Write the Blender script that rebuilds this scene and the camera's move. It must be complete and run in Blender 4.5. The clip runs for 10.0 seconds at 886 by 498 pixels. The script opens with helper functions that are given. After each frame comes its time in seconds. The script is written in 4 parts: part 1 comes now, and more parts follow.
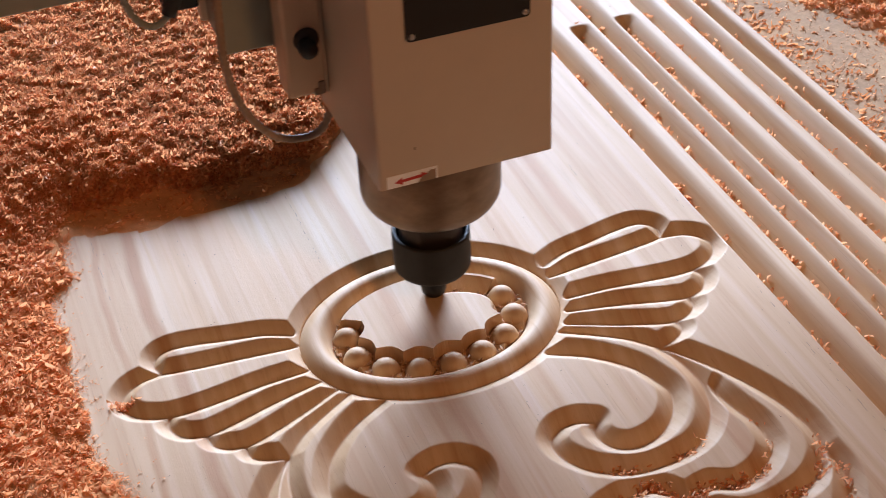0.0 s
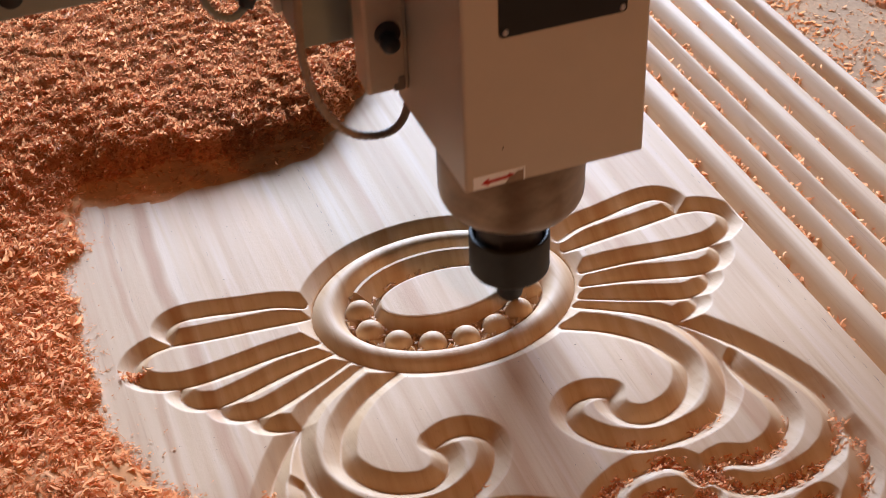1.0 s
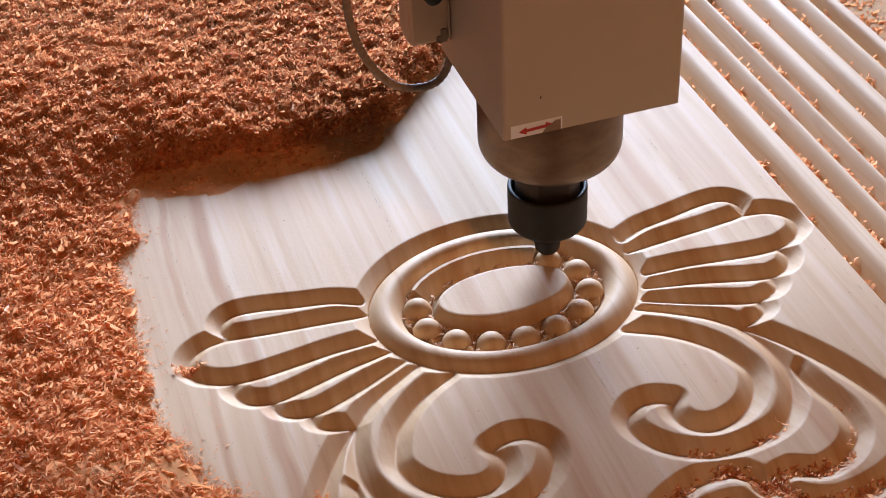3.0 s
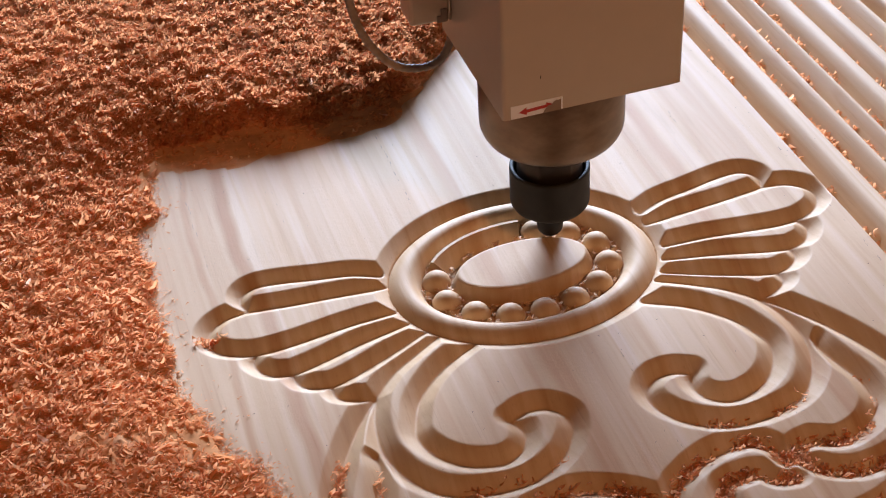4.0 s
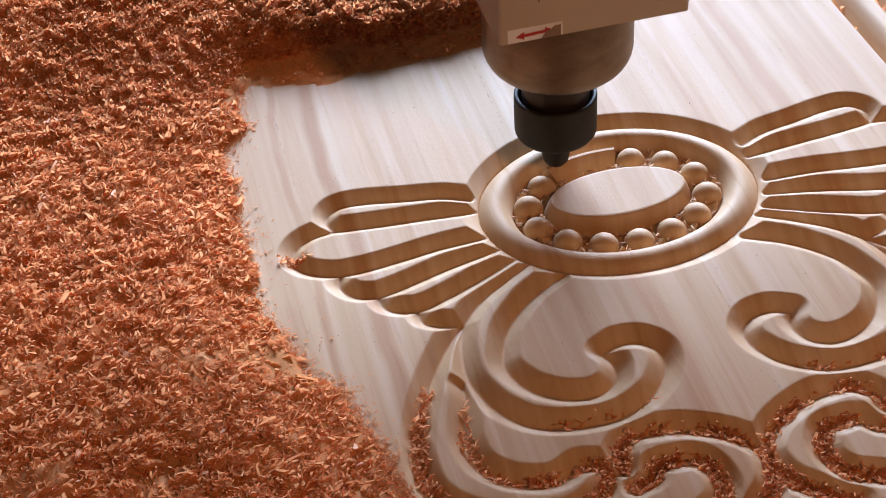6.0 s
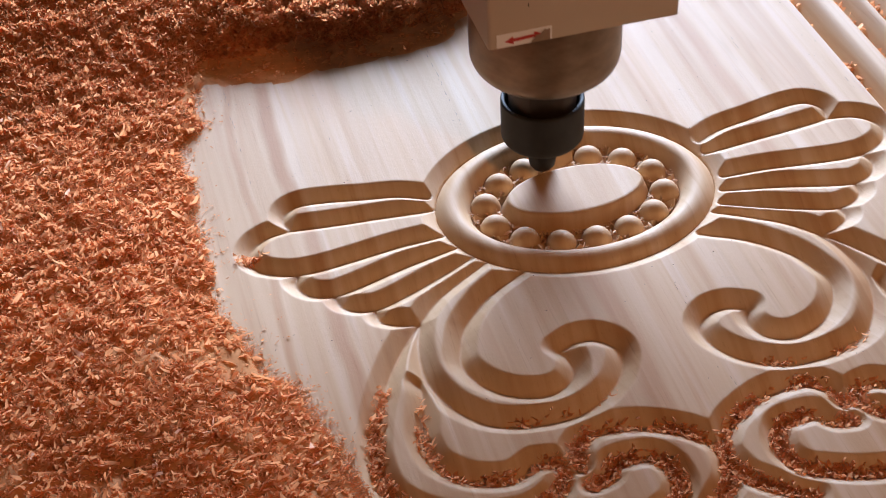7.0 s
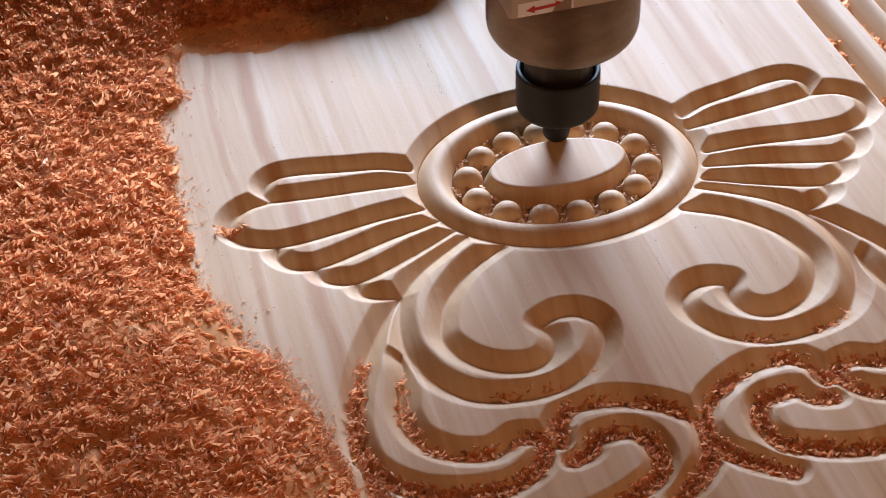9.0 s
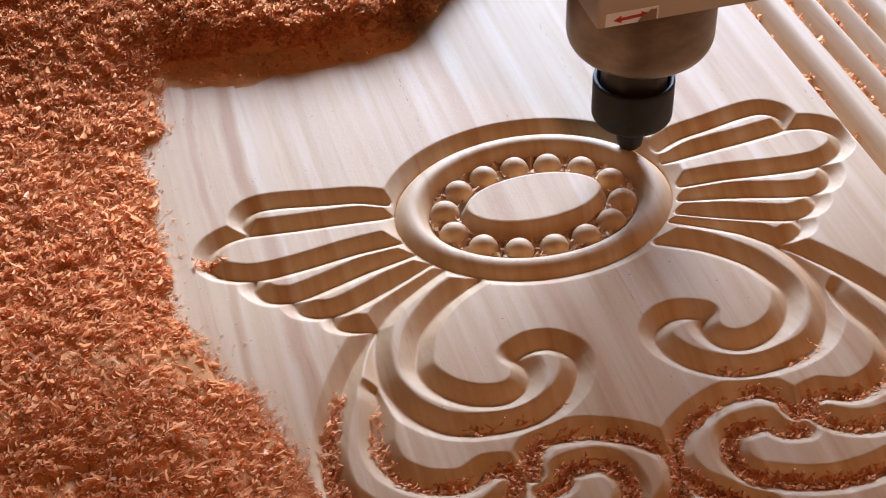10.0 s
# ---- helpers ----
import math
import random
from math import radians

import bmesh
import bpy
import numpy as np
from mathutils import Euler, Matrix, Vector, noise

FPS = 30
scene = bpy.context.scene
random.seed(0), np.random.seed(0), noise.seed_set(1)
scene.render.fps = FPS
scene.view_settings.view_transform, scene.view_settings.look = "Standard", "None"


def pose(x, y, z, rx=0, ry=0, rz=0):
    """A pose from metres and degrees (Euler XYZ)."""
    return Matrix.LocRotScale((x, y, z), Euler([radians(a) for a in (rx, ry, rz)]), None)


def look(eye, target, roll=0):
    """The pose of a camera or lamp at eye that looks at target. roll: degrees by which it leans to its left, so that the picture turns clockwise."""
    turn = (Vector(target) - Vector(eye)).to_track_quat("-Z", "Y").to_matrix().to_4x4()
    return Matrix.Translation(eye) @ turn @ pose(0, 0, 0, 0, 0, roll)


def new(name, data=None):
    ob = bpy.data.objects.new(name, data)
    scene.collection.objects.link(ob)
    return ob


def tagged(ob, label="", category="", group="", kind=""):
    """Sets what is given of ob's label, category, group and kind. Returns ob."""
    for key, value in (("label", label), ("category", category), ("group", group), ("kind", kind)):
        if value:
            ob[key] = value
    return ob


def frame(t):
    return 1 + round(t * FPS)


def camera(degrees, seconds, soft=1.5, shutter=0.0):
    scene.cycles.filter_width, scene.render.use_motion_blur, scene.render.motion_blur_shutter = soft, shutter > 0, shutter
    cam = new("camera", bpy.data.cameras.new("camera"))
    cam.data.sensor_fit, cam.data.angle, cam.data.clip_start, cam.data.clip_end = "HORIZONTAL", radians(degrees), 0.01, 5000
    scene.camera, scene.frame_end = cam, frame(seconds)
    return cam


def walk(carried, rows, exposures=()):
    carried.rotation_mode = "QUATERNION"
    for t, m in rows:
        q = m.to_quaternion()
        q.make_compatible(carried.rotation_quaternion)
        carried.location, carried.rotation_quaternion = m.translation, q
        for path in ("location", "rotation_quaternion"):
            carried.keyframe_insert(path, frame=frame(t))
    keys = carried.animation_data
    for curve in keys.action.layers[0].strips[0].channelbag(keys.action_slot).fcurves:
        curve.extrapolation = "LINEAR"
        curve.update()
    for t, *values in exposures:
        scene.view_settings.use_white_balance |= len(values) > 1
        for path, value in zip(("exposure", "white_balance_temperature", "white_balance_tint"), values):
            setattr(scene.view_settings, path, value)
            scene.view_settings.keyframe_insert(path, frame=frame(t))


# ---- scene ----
cam = camera(33.0, 10.0, soft=0.7, shutter=0.3)
PATH = [
    (0.0, -0.2130, -0.6534, 0.5503, 52.669, 2.220, -21.156),
    (0.5, -0.2176, -0.6564, 0.5453, 52.490, 2.005, -20.980),
    (1.0, -0.2165, -0.6522, 0.5403, 52.202, 2.015, -20.615),
    (1.5, -0.2329, -0.6493, 0.5415, 52.385, 2.941, -19.173),
    (2.0, -0.2255, -0.6462, 0.5350, 52.687, 2.340, -18.511),
    (2.5, -0.2163, -0.6397, 0.5298, 52.837, 2.424, -18.118),
    (2.7, -0.2145, -0.6375, 0.5307, 52.500, 2.405, -18.182),
    (3.8, -0.2168, -0.6388, 0.5256, 51.797, 2.722, -18.111),
    (4.0, -0.2176, -0.6409, 0.5278, 51.418, 2.910, -17.854),
    (4.5, -0.2262, -0.6377, 0.5195, 50.529, 3.376, -16.750),
    (5.0, -0.2324, -0.6336, 0.5191, 49.813, 3.264, -15.070),
    (5.2, -0.2332, -0.6308, 0.5184, 49.539, 3.189, -14.425),
    (6.3, -0.2176, -0.6221, 0.5098, 48.866, 3.153, -14.275),
    (6.5, -0.2169, -0.6226, 0.5096, 48.910, 3.017, -14.604),
    (7.0, -0.2168, -0.6226, 0.5093, 48.815, 2.530, -15.451),
    (7.5, -0.2166, -0.6168, 0.5042, 48.508, 2.251, -15.859),
    (8.0, -0.2183, -0.6145, 0.5035, 48.179, 2.212, -15.943),
    (8.5, -0.2171, -0.6177, 0.5007, 47.822, 2.008, -15.813),
    (9.0, -0.2184, -0.6178, 0.5067, 47.723, 1.528, -15.777),
    (9.5, -0.2194, -0.6201, 0.5143, 48.115, 1.430, -15.584),
    (10.0, -0.2096, -0.6238, 0.5147, 48.720, 1.339, -15.841),
]

# ---- light: one large window in the far wall of the workshop ----
WIN_X, WIN_Y, WIN_Z, WIN_W, WIN_H = 2.35, 6.0, 2.25, 4.5, 1.9
world = bpy.data.worlds.new("world")
scene.world = world
world.use_nodes = True
sky = world.node_tree.nodes.new("ShaderNodeTexSky")
sky.sky_type = "NISHITA"
sky.sun_disc = False
sky.sun_elevation, sky.sun_rotation = radians(35), radians(20)
world.node_tree.links.new(sky.outputs[0], world.node_tree.nodes["Background"].inputs[0])
world.node_tree.nodes["Background"].inputs[1].default_value = 0.08
lamp_data = bpy.data.lights.new("window_daylight", "AREA")
lamp_data.shape, lamp_data.size, lamp_data.size_y = "RECTANGLE", WIN_W, WIN_H
lamp_data.energy, lamp_data.color = 2130.0, (0.555, 0.705, 1.0)
lamp = new("window_daylight", lamp_data)
lamp.matrix_world = look((WIN_X, WIN_Y - 0.02, WIN_Z), (WIN_X, WIN_Y - 1, WIN_Z - 0.42))
# added warm front fill; only the head's shadow edge hints at such a lamp
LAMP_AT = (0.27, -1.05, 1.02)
side_data = bpy.data.lights.new("front_fill_light", "AREA")
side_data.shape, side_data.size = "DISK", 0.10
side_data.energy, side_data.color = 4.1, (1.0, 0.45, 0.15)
side_lamp = new("front_fill_light", side_data)
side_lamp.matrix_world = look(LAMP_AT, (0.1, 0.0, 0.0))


# ---- small building helpers ----
def part(name, bm, material, parent=None, label="", smooth=False):
    me = bpy.data.meshes.new(name)
    bm.to_mesh(me)
    bm.free()
    return mesh_part(name, me, material, parent, label, smooth)


def mesh_part(name, me, material, parent=None, label="", smooth=False):
    me.materials.append(material)
    if smooth:
        me.polygons.foreach_set("use_smooth", [True] * len(me.polygons))
    ob = new(name, me)
    ob.parent = parent
    return tagged(ob, label)


def empty(name, m, label, category, group="", kind=""):
    ob = new(name)
    ob.empty_display_size = 0.05
    ob.matrix_basis = m
    return tagged(ob, label, category, group, kind)


def box(bm, x0, x1, y0, y1, z0, z1, bevel=0.0, segments=2):
    r = bmesh.ops.create_cube(bm, size=1.0, matrix=Matrix.Translation(((x0 + x1) / 2, (y0 + y1) / 2, (z0 + z1) / 2)) @ Matrix.Diagonal((x1 - x0, y1 - y0, z1 - z0, 1)))
    if bevel:
        edges = {e for v in r["verts"] for e in v.link_edges}
        bmesh.ops.bevel(bm, geom=list(edges), offset=bevel, segments=segments, profile=0.5, affect="EDGES")
    return bm


def lathe(profile, turns=48, axis=(0, 0)):
    """A body of revolution about z from (radius, z) pairs, closed where the radius is 0."""
    bm = bmesh.new()
    rings = []
    for r, z in profile:
        if r <= 0:
            rings.append([bm.verts.new((axis[0], axis[1], z))])
        else:
            rings.append([bm.verts.new((axis[0] + r * math.cos(a), axis[1] + r * math.sin(a), z)) for a in (2 * math.pi * k / turns for k in range(turns))])
    for a, b in zip(rings, rings[1:]):
        for k in range(turns):
            n = (k + 1) % turns
            if len(a) == 1:
                bm.faces.new((a[0], b[n], b[k]))
            elif len(b) == 1:
                bm.faces.new((a[k], a[n], b[0]))
            else:
                bm.faces.new((a[k], a[n], b[n], b[k]))
    bmesh.ops.recalc_face_normals(bm, faces=bm.faces)
    return bm


def spline(points, step=0.0015):
    """A smooth line (Catmull-Rom) through a few plan points, as an array."""
    p = [np.array(q, float) for q in points]
    p = [2 * p[0] - p[1]] + p + [2 * p[-1] - p[-2]]
    out = []
    for a, b, c, d in zip(p, p[1:], p[2:], p[3:]):
        n = max(2, int(np.linalg.norm(c - b) / step))
        for u in np.arange(n) / n:
            out.append(0.5 * (2 * b + (c - a) * u + (2 * a - 5 * b + 4 * c - d) * u * u + (3 * b - a - 3 * c + d) * u ** 3))
    out.append(p[-2])
    return np.array(out)


def tube(points, radius, sides=12, ribs=0.0, rib_step=0.002):
    """A hose along a smooth line; ribs: the height of its rings."""
    line = [Vector(q) for q in spline(points, 0.0008 if ribs else 0.003)]
    bm = bmesh.new()
    rings, side = [], None
    for k, q in enumerate(line):
        t = (line[min(k + 1, len(line) - 1)] - line[max(k - 1, 0)]).normalized()
        side = (side - t * side.dot(t)).normalized() if side else t.orthogonal().normalized()
        up = t.cross(side)
        r = radius + (ribs if (k // 2) % 2 else 0.0)
        rings.append([bm.verts.new(q + r * (math.cos(a) * side + math.sin(a) * up)) for a in (2 * math.pi * j / sides for j in range(sides))])
    for a, b in zip(rings, rings[1:]):
        for k in range(sides):
            bm.faces.new((a[k], a[(k + 1) % sides], b[(k + 1) % sides], b[k]))
    bm.faces.new(rings[0])
    bm.faces.new(rings[-1])
    bmesh.ops.recalc_face_normals(bm, faces=bm.faces)
    return bm


# ---- materials ----
def material(name):
    m = bpy.data.materials.new(name)
    m.use_nodes = True
    nt = m.node_tree
    return m, nt, nt.nodes["Principled BSDF"], nt.nodes.new, nt.links.new


def ramp(nt, source, stops):
    r = nt.nodes.new("ShaderNodeValToRGB")
    e = r.color_ramp.elements
    e[0].position, e[0].color = stops[0][0], (*stops[0][1], 1)
    e[1].position, e[1].color = stops[-1][0], (*stops[-1][1], 1)
    for pos, col in stops[1:-1]:
        e.new(pos).color = (*col, 1)
    nt.links.new(source, r.inputs[0])
    return r.outputs[0]


def noise_tex(nt, scale, detail=4.0, stretch=(1, 1, 1), rough=0.55, warp=0.0):
    co = nt.nodes.new("ShaderNodeTexCoord")
    mp = nt.nodes.new("ShaderNodeMapping")
    mp.inputs["Scale"].default_value = stretch
    nt.links.new(co.outputs["Object"], mp.inputs[0])
    n = nt.nodes.new("ShaderNodeTexNoise")
    n.inputs["Scale"].default_value, n.inputs["Detail"].default_value, n.inputs["Roughness"].default_value = scale, detail, rough
    n.inputs["Distortion"].default_value = warp
    nt.links.new(mp.outputs[0], n.inputs["Vector"])
    return n.outputs["Fac"]


def mix(nt, a, b, fac, mode="MIX"):
    x = nt.nodes.new("ShaderNodeMix")
    x.data_type, x.blend_type = "RGBA", mode
    for sock, v in ((x.inputs[0], fac), (x.inputs[6], a), (x.inputs[7], b)):
        if isinstance(v, bpy.types.NodeSocket):
            nt.links.new(v, sock)
        else:
            sock.default_value = v if isinstance(v, float) else (*v, 1)
    return x.outputs[2]


def bump(nt, bsdf, height, strength, distance):
    b = nt.nodes.new("ShaderNodeBump")
    b.inputs["Strength"].default_value, b.inputs["Distance"].default_value = strength, distance
    nt.links.new(height, b.inputs["Height"])
    nt.links.new(b.outputs[0], bsdf.inputs["Normal"])


def band(nt, x0, lean, half, tint):
    """White, but tint in a soft wavering band along y."""
    co = nt.nodes.new("ShaderNodeTexCoord")
    xyz = nt.nodes.new("ShaderNodeSeparateXYZ")
    nt.links.new(co.outputs["Object"], xyz.inputs[0])

    def calc(op, a, b):
        n = nt.nodes.new("ShaderNodeMath")
        n.operation = op
        for sock, v in zip(n.inputs, (a, b)):
            if isinstance(v, bpy.types.NodeSocket):
                nt.links.new(v, sock)
            else:
                sock.default_value = v
        return n.outputs[0]
    waver = calc("MULTIPLY", calc("SUBTRACT", noise_tex(nt, 9, 2, (0.6, 1, 1)), 0.5), 0.02)
    off = calc("ADD", calc("SUBTRACT", calc("SUBTRACT", xyz.outputs[0], x0), calc("MULTIPLY", xyz.outputs[1], lean)), waver)
    near = calc("DIVIDE", calc("ABSOLUTE", off, 0.0), half * 2)
    return ramp(nt, near, [(0.0, tint), (0.35, tint), (1.0, (1, 1, 1))])


def pine(name, shift=0.0):
    m, nt, bsdf, node, link = material(name)
    grain = noise_tex(nt, 22, 5, (7, 0.35, 1.5), 0.6, 0.4)
    broad = noise_tex(nt, 5, 3, (13, 0.35, 1), 0.5, 0.6)
    fine = noise_tex(nt, 160, 4, (6, 0.12, 2), 0.7)
    base = ramp(nt, broad, [(0.30, (0.560, 0.345, 0.180)), (0.44, (0.615, 0.394, 0.217)), (0.56, (0.655, 0.437, 0.255)), (0.68, (0.700, 0.500, 0.325))])
    lines = ramp(nt, grain, [(0.30, (0.56, 0.42, 0.31)), (0.42, (0.90, 0.85, 0.80)), (0.58, (1.0, 1.0, 1.0))])
    c = mix(nt, base, lines, 0.22, "MULTIPLY")
    pores = ramp(nt, fine, [(0.32, (0.50, 0.34, 0.24)), (0.41, (1, 1, 1)), (0.9, (1, 1, 1))])
    c = mix(nt, c, pores, 0.2, "MULTIPLY")
    streak = noise_tex(nt, 9, 2, (9, 0.5, 1), 0.5, 0.8)
    c = mix(nt, c, ramp(nt, streak, [(0.60, (1, 1, 1)), (0.68, (0.80, 0.62, 0.46)), (0.74, (0.96, 0.90, 0.86))]), 0.30, "MULTIPLY")
    # growth rings: each pales slowly and ends in a thin brown line
    co = node("ShaderNodeTexCoord")
    mp = node("ShaderNodeMapping")
    mp.inputs["Scale"].default_value = (1, 0.10, 0.6)
    link(co.outputs["Object"], mp.inputs[0])
    rings = node("ShaderNodeTexWave")
    rings.wave_profile = "SAW"
    for socket, value in (("Scale", 24.0), ("Distortion", 9.0), ("Detail", 2.0), ("Detail Scale", 0.55), ("Detail Roughness", 0.5)):
        rings.inputs[socket].default_value = value
    link(mp.outputs[0], rings.inputs["Vector"])
    c = mix(nt, c, ramp(nt, rings.outputs["Fac"], [(0.0, (1, 1, 1)), (0.62, (0.97, 0.94, 0.91)), (0.90, (0.84, 0.72, 0.60)), (0.99, (1, 1, 1))]), 0.32, "MULTIPLY")
    # a few single growth bands: plan x, how far they lean, half width, colour
    for x0, lean, half, tint in ((-0.148, 0.0, 0.0030, (0.70, 0.50, 0.33)), (-0.172, 0.02, 0.0016, (0.82, 0.68, 0.55)), (-0.124, -0.03, 0.0030, (1.05, 1.05, 1.04)), (-0.084, -0.03, 0.0050, (1.05, 1.05, 1.04)), (0.112, 0.02, 0.0035, (0.84, 0.70, 0.58)), (-0.018, -0.01, 0.0040, (0.86, 0.74, 0.63)), (0.070, 0.0, 0.0060, (1.05, 1.05, 1.05))):
        c = mix(nt, c, band(nt, x0, lean, half, tint), 0.8, "MULTIPLY")
    link(c, bsdf.inputs["Base Color"])
    link(ramp(nt, grain, [(0.3, (0.60, 0.60, 0.60)), (0.7, (0.52, 0.52, 0.52))]), bsdf.inputs["Roughness"])
    bsdf.inputs["Specular IOR Level"].default_value = 0.15
    # fuzz and tool chatter over the grain
    bump(nt, bsdf, mix(nt, fine, noise_tex(nt, 420, 3, (1, 0.7, 1), 0.7), 0.65), 0.20, 0.0007)
    return m


def plain(name, colour, rough, metal=0.0, spots=0.06, scale=60, stretch=(1, 1, 1), relief=0.05, gloss=0.5):
    """A painted or metal surface with slight unevenness and smudges."""
    m, nt, bsdf, node, link = material(name)
    n = noise_tex(nt, scale, 5, stretch, 0.6)
    big = noise_tex(nt, scale / 9, 3, (1, 1, 1), 0.5)
    lo = tuple(max(0.0, c * (1 - 2.5 * spots)) for c in colour)
    hi = tuple(min(1.0, c * (1 + 1.5 * spots)) for c in colour)
    c = mix(nt, ramp(nt, n, [(0.3, lo), (0.7, hi)]), ramp(nt, big, [(0.35, lo), (0.65, hi)]), 0.5)
    link(c, bsdf.inputs["Base Color"])
    bsdf.inputs["Metallic"].default_value = metal
    bsdf.inputs["Specular IOR Level"].default_value = gloss
    link(ramp(nt, big, [(0.3, (rough * 0.8,) * 3), (0.7, (min(1, rough * 1.25),) * 3)]), bsdf.inputs["Roughness"])
    bump(nt, bsdf, n, relief, 0.0004)
    return m


def chips_material(name, pale=0.0):
    m, nt, bsdf, node, link = material(name)
    geo = node("ShaderNodeNewGeometry")
    c = ramp(nt, geo.outputs["Random Per Island"], [(0.0, (0.82, 0.365, 0.148)), (0.35, (0.86, 0.405, 0.176)), (0.97, (0.89, 0.450, 0.208)), (1.0, (0.94, 0.62, 0.42))])
    c = mix(nt, c, (0.80, 0.58, 0.40), min(1.0, pale * 4))
    n = noise_tex(nt, 12, 3)
    c = mix(nt, c, ramp(nt, n, [(0.3, (0.86, 0.76, 0.68)), (0.7, (1, 1, 1))]), 0.7, "MULTIPLY")
    link(c, bsdf.inputs["Base Color"])
    bsdf.inputs["Roughness"].default_value = 0.8
    bsdf.inputs["Specular IOR Level"].default_value = 0.06
    # thin shavings let light through
    through_light = node("ShaderNodeBsdfTranslucent")
    link(c, through_light.inputs["Color"])
    both = node("ShaderNodeMixShader")
    both.inputs[0].default_value = 0.6
    link(bsdf.outputs[0], both.inputs[1])
    link(through_light.outputs[0], both.inputs[2])
    link(both.outputs[0], nt.nodes["Material Output"].inputs["Surface"])
    return m


PINE = pine("pine_wood")
CHIPS = chips_material("wood_chips")
FLECK = plain("dark_pores", (0.30, 0.19, 0.12), 0.8, 0, 0.2, 200)
SPECK = plain("dark_dust", (0.12, 0.07, 0.045), 0.9, 0, 0.2, 200)
PALE_CHIPS = chips_material("fresh_chips", 0.16)
FIBRE = chips_material("torn_fibre", 0.25)
CAUGHT = chips_material("caught_chips", 0.035)
CHIP_BED = plain("packed_shavings", (0.62, 0.27, 0.105), 0.8, 0, 0.12, 260, relief=0.8, gloss=0.05)
MDF = plain("dusty_board", (0.52, 0.325, 0.185), 0.95, 0, 0.12, 240, relief=0.4, gloss=0.05)
HOUSING = plain("beige_powder_coat", (0.53, 0.435, 0.33), 0.42, 0.1, 0.03, 30)
STEEL = plain("brushed_steel", (0.50, 0.46, 0.42), 0.30, 0.9, 0.06, 90, (1, 1, 0.1))
SPINDLE = plain("spindle_steel", (0.25, 0.17, 0.115), 0.36, 0.85, 0.2, 60, (1, 1, 2))
BLACK = plain("blackened_steel", (0.030, 0.027, 0.023), 0.55, 0.0, 0.2, 80, gloss=0.22)
PANEL = plain("black_plate", (0.004, 0.004, 0.004), 0.45, 0, 0.2, 60)
GREY = plain("grey_paint", (0.25, 0.25, 0.20), 0.5, 0.2, 0.05, 40)
SLIDE = plain("tan_plate", (0.60, 0.44, 0.30), 0.45, 0.2, 0.06, 40)
KNOB_SHADOW = plain("knob_shadow_brown", (0.055, 0.034, 0.022), 0.6, 0, 0.2, 80)
SHANK = plain("dark_oiled_steel", (0.05, 0.032, 0.022), 0.45, 0.5, 0.2, 80)
PRINT = plain("grey_print", (0.30, 0.29, 0.28), 0.5, 0, 0.05, 60)
PALE = plain("pale_plate", (0.56, 0.44, 0.32), 0.4, 0.3, 0.04, 40)
RUBBER = plain("black_rubber", (0.018, 0.017, 0.016), 0.6, 0, 0.2, 80)
HOSE = plain("hose_metal", (0.30, 0.20, 0.13), 0.6, 0.0, 0.15, 120)
STICKER = plain("white_sticker", (0.90, 0.90, 0.90), 0.5, 0, 0.03, 60)
RED = plain("red_print", (0.50, 0.03, 0.025), 0.5, 0, 0.05, 60)
WALL = plain("room_bounce_brown", (0.075, 0.045, 0.03), 0.9, 0, 0.08, 4)
FLOOR = plain("workshop_concrete", (0.16, 0.125, 0.10), 0.8, 0, 0.15, 5)
BIT = plain("carbide", (0.022, 0.019, 0.016), 0.6, 0.2, 0.1, 90)


# ---- unseen room added round the machine; its dark walls set the bounced light ----
def slab(name, x0, x1, y0, y1, z0, z1, mat, label, category):
    bm = bmesh.new()
    box(bm, x0, x1, y0, y1, z0, z1)
    return tagged(part(name, bm, mat, None, label), category=category, kind="structure")


slab("floor", -4.2, 6.2, -4.2, WIN_Y + 0.2, -0.95, -0.85, FLOOR, "grey concrete floor of the workshop", "floor")
slab("ceiling", -4.2, 6.2, -4.2, WIN_Y + 0.2, 4.6, 4.7, WALL, "plain dark unseen ceiling added to hold the light", "ceiling")
slab("wall_west", -4.2, -4.0, -4.2, WIN_Y + 0.2, -0.85, 4.6, WALL, "plain dark unseen side wall added to hold the light", "wall")
slab("wall_east", 6.0, 6.2, -4.2, WIN_Y + 0.2, -0.85, 4.6, WALL, "plain dark unseen side wall added to hold the light", "wall")
bm = bmesh.new()
box(bm, -4.0, WIN_X - WIN_W / 2, WIN_Y, WIN_Y + 0.2, -0.85, 4.6)
box(bm, WIN_X + WIN_W / 2, 6.0, WIN_Y, WIN_Y + 0.2, -0.85, 4.6)
box(bm, WIN_X - WIN_W / 2, WIN_X + WIN_W / 2, WIN_Y, WIN_Y + 0.2, -0.85, WIN_Z - WIN_H / 2)
box(bm, WIN_X - WIN_W / 2, WIN_X + WIN_W / 2, WIN_Y, WIN_Y + 0.2, WIN_Z + WIN_H / 2, 4.6)
tagged(part("wall_north", bm, WALL, None, "plain dark unseen wall with one wide window opening"), category="wall", kind="structure")

slab("wall_south", -4.0, 6.0, -4.2, -4.0, -0.85, 4.6, WALL, "plain dark unseen wall added behind the machine", "wall")

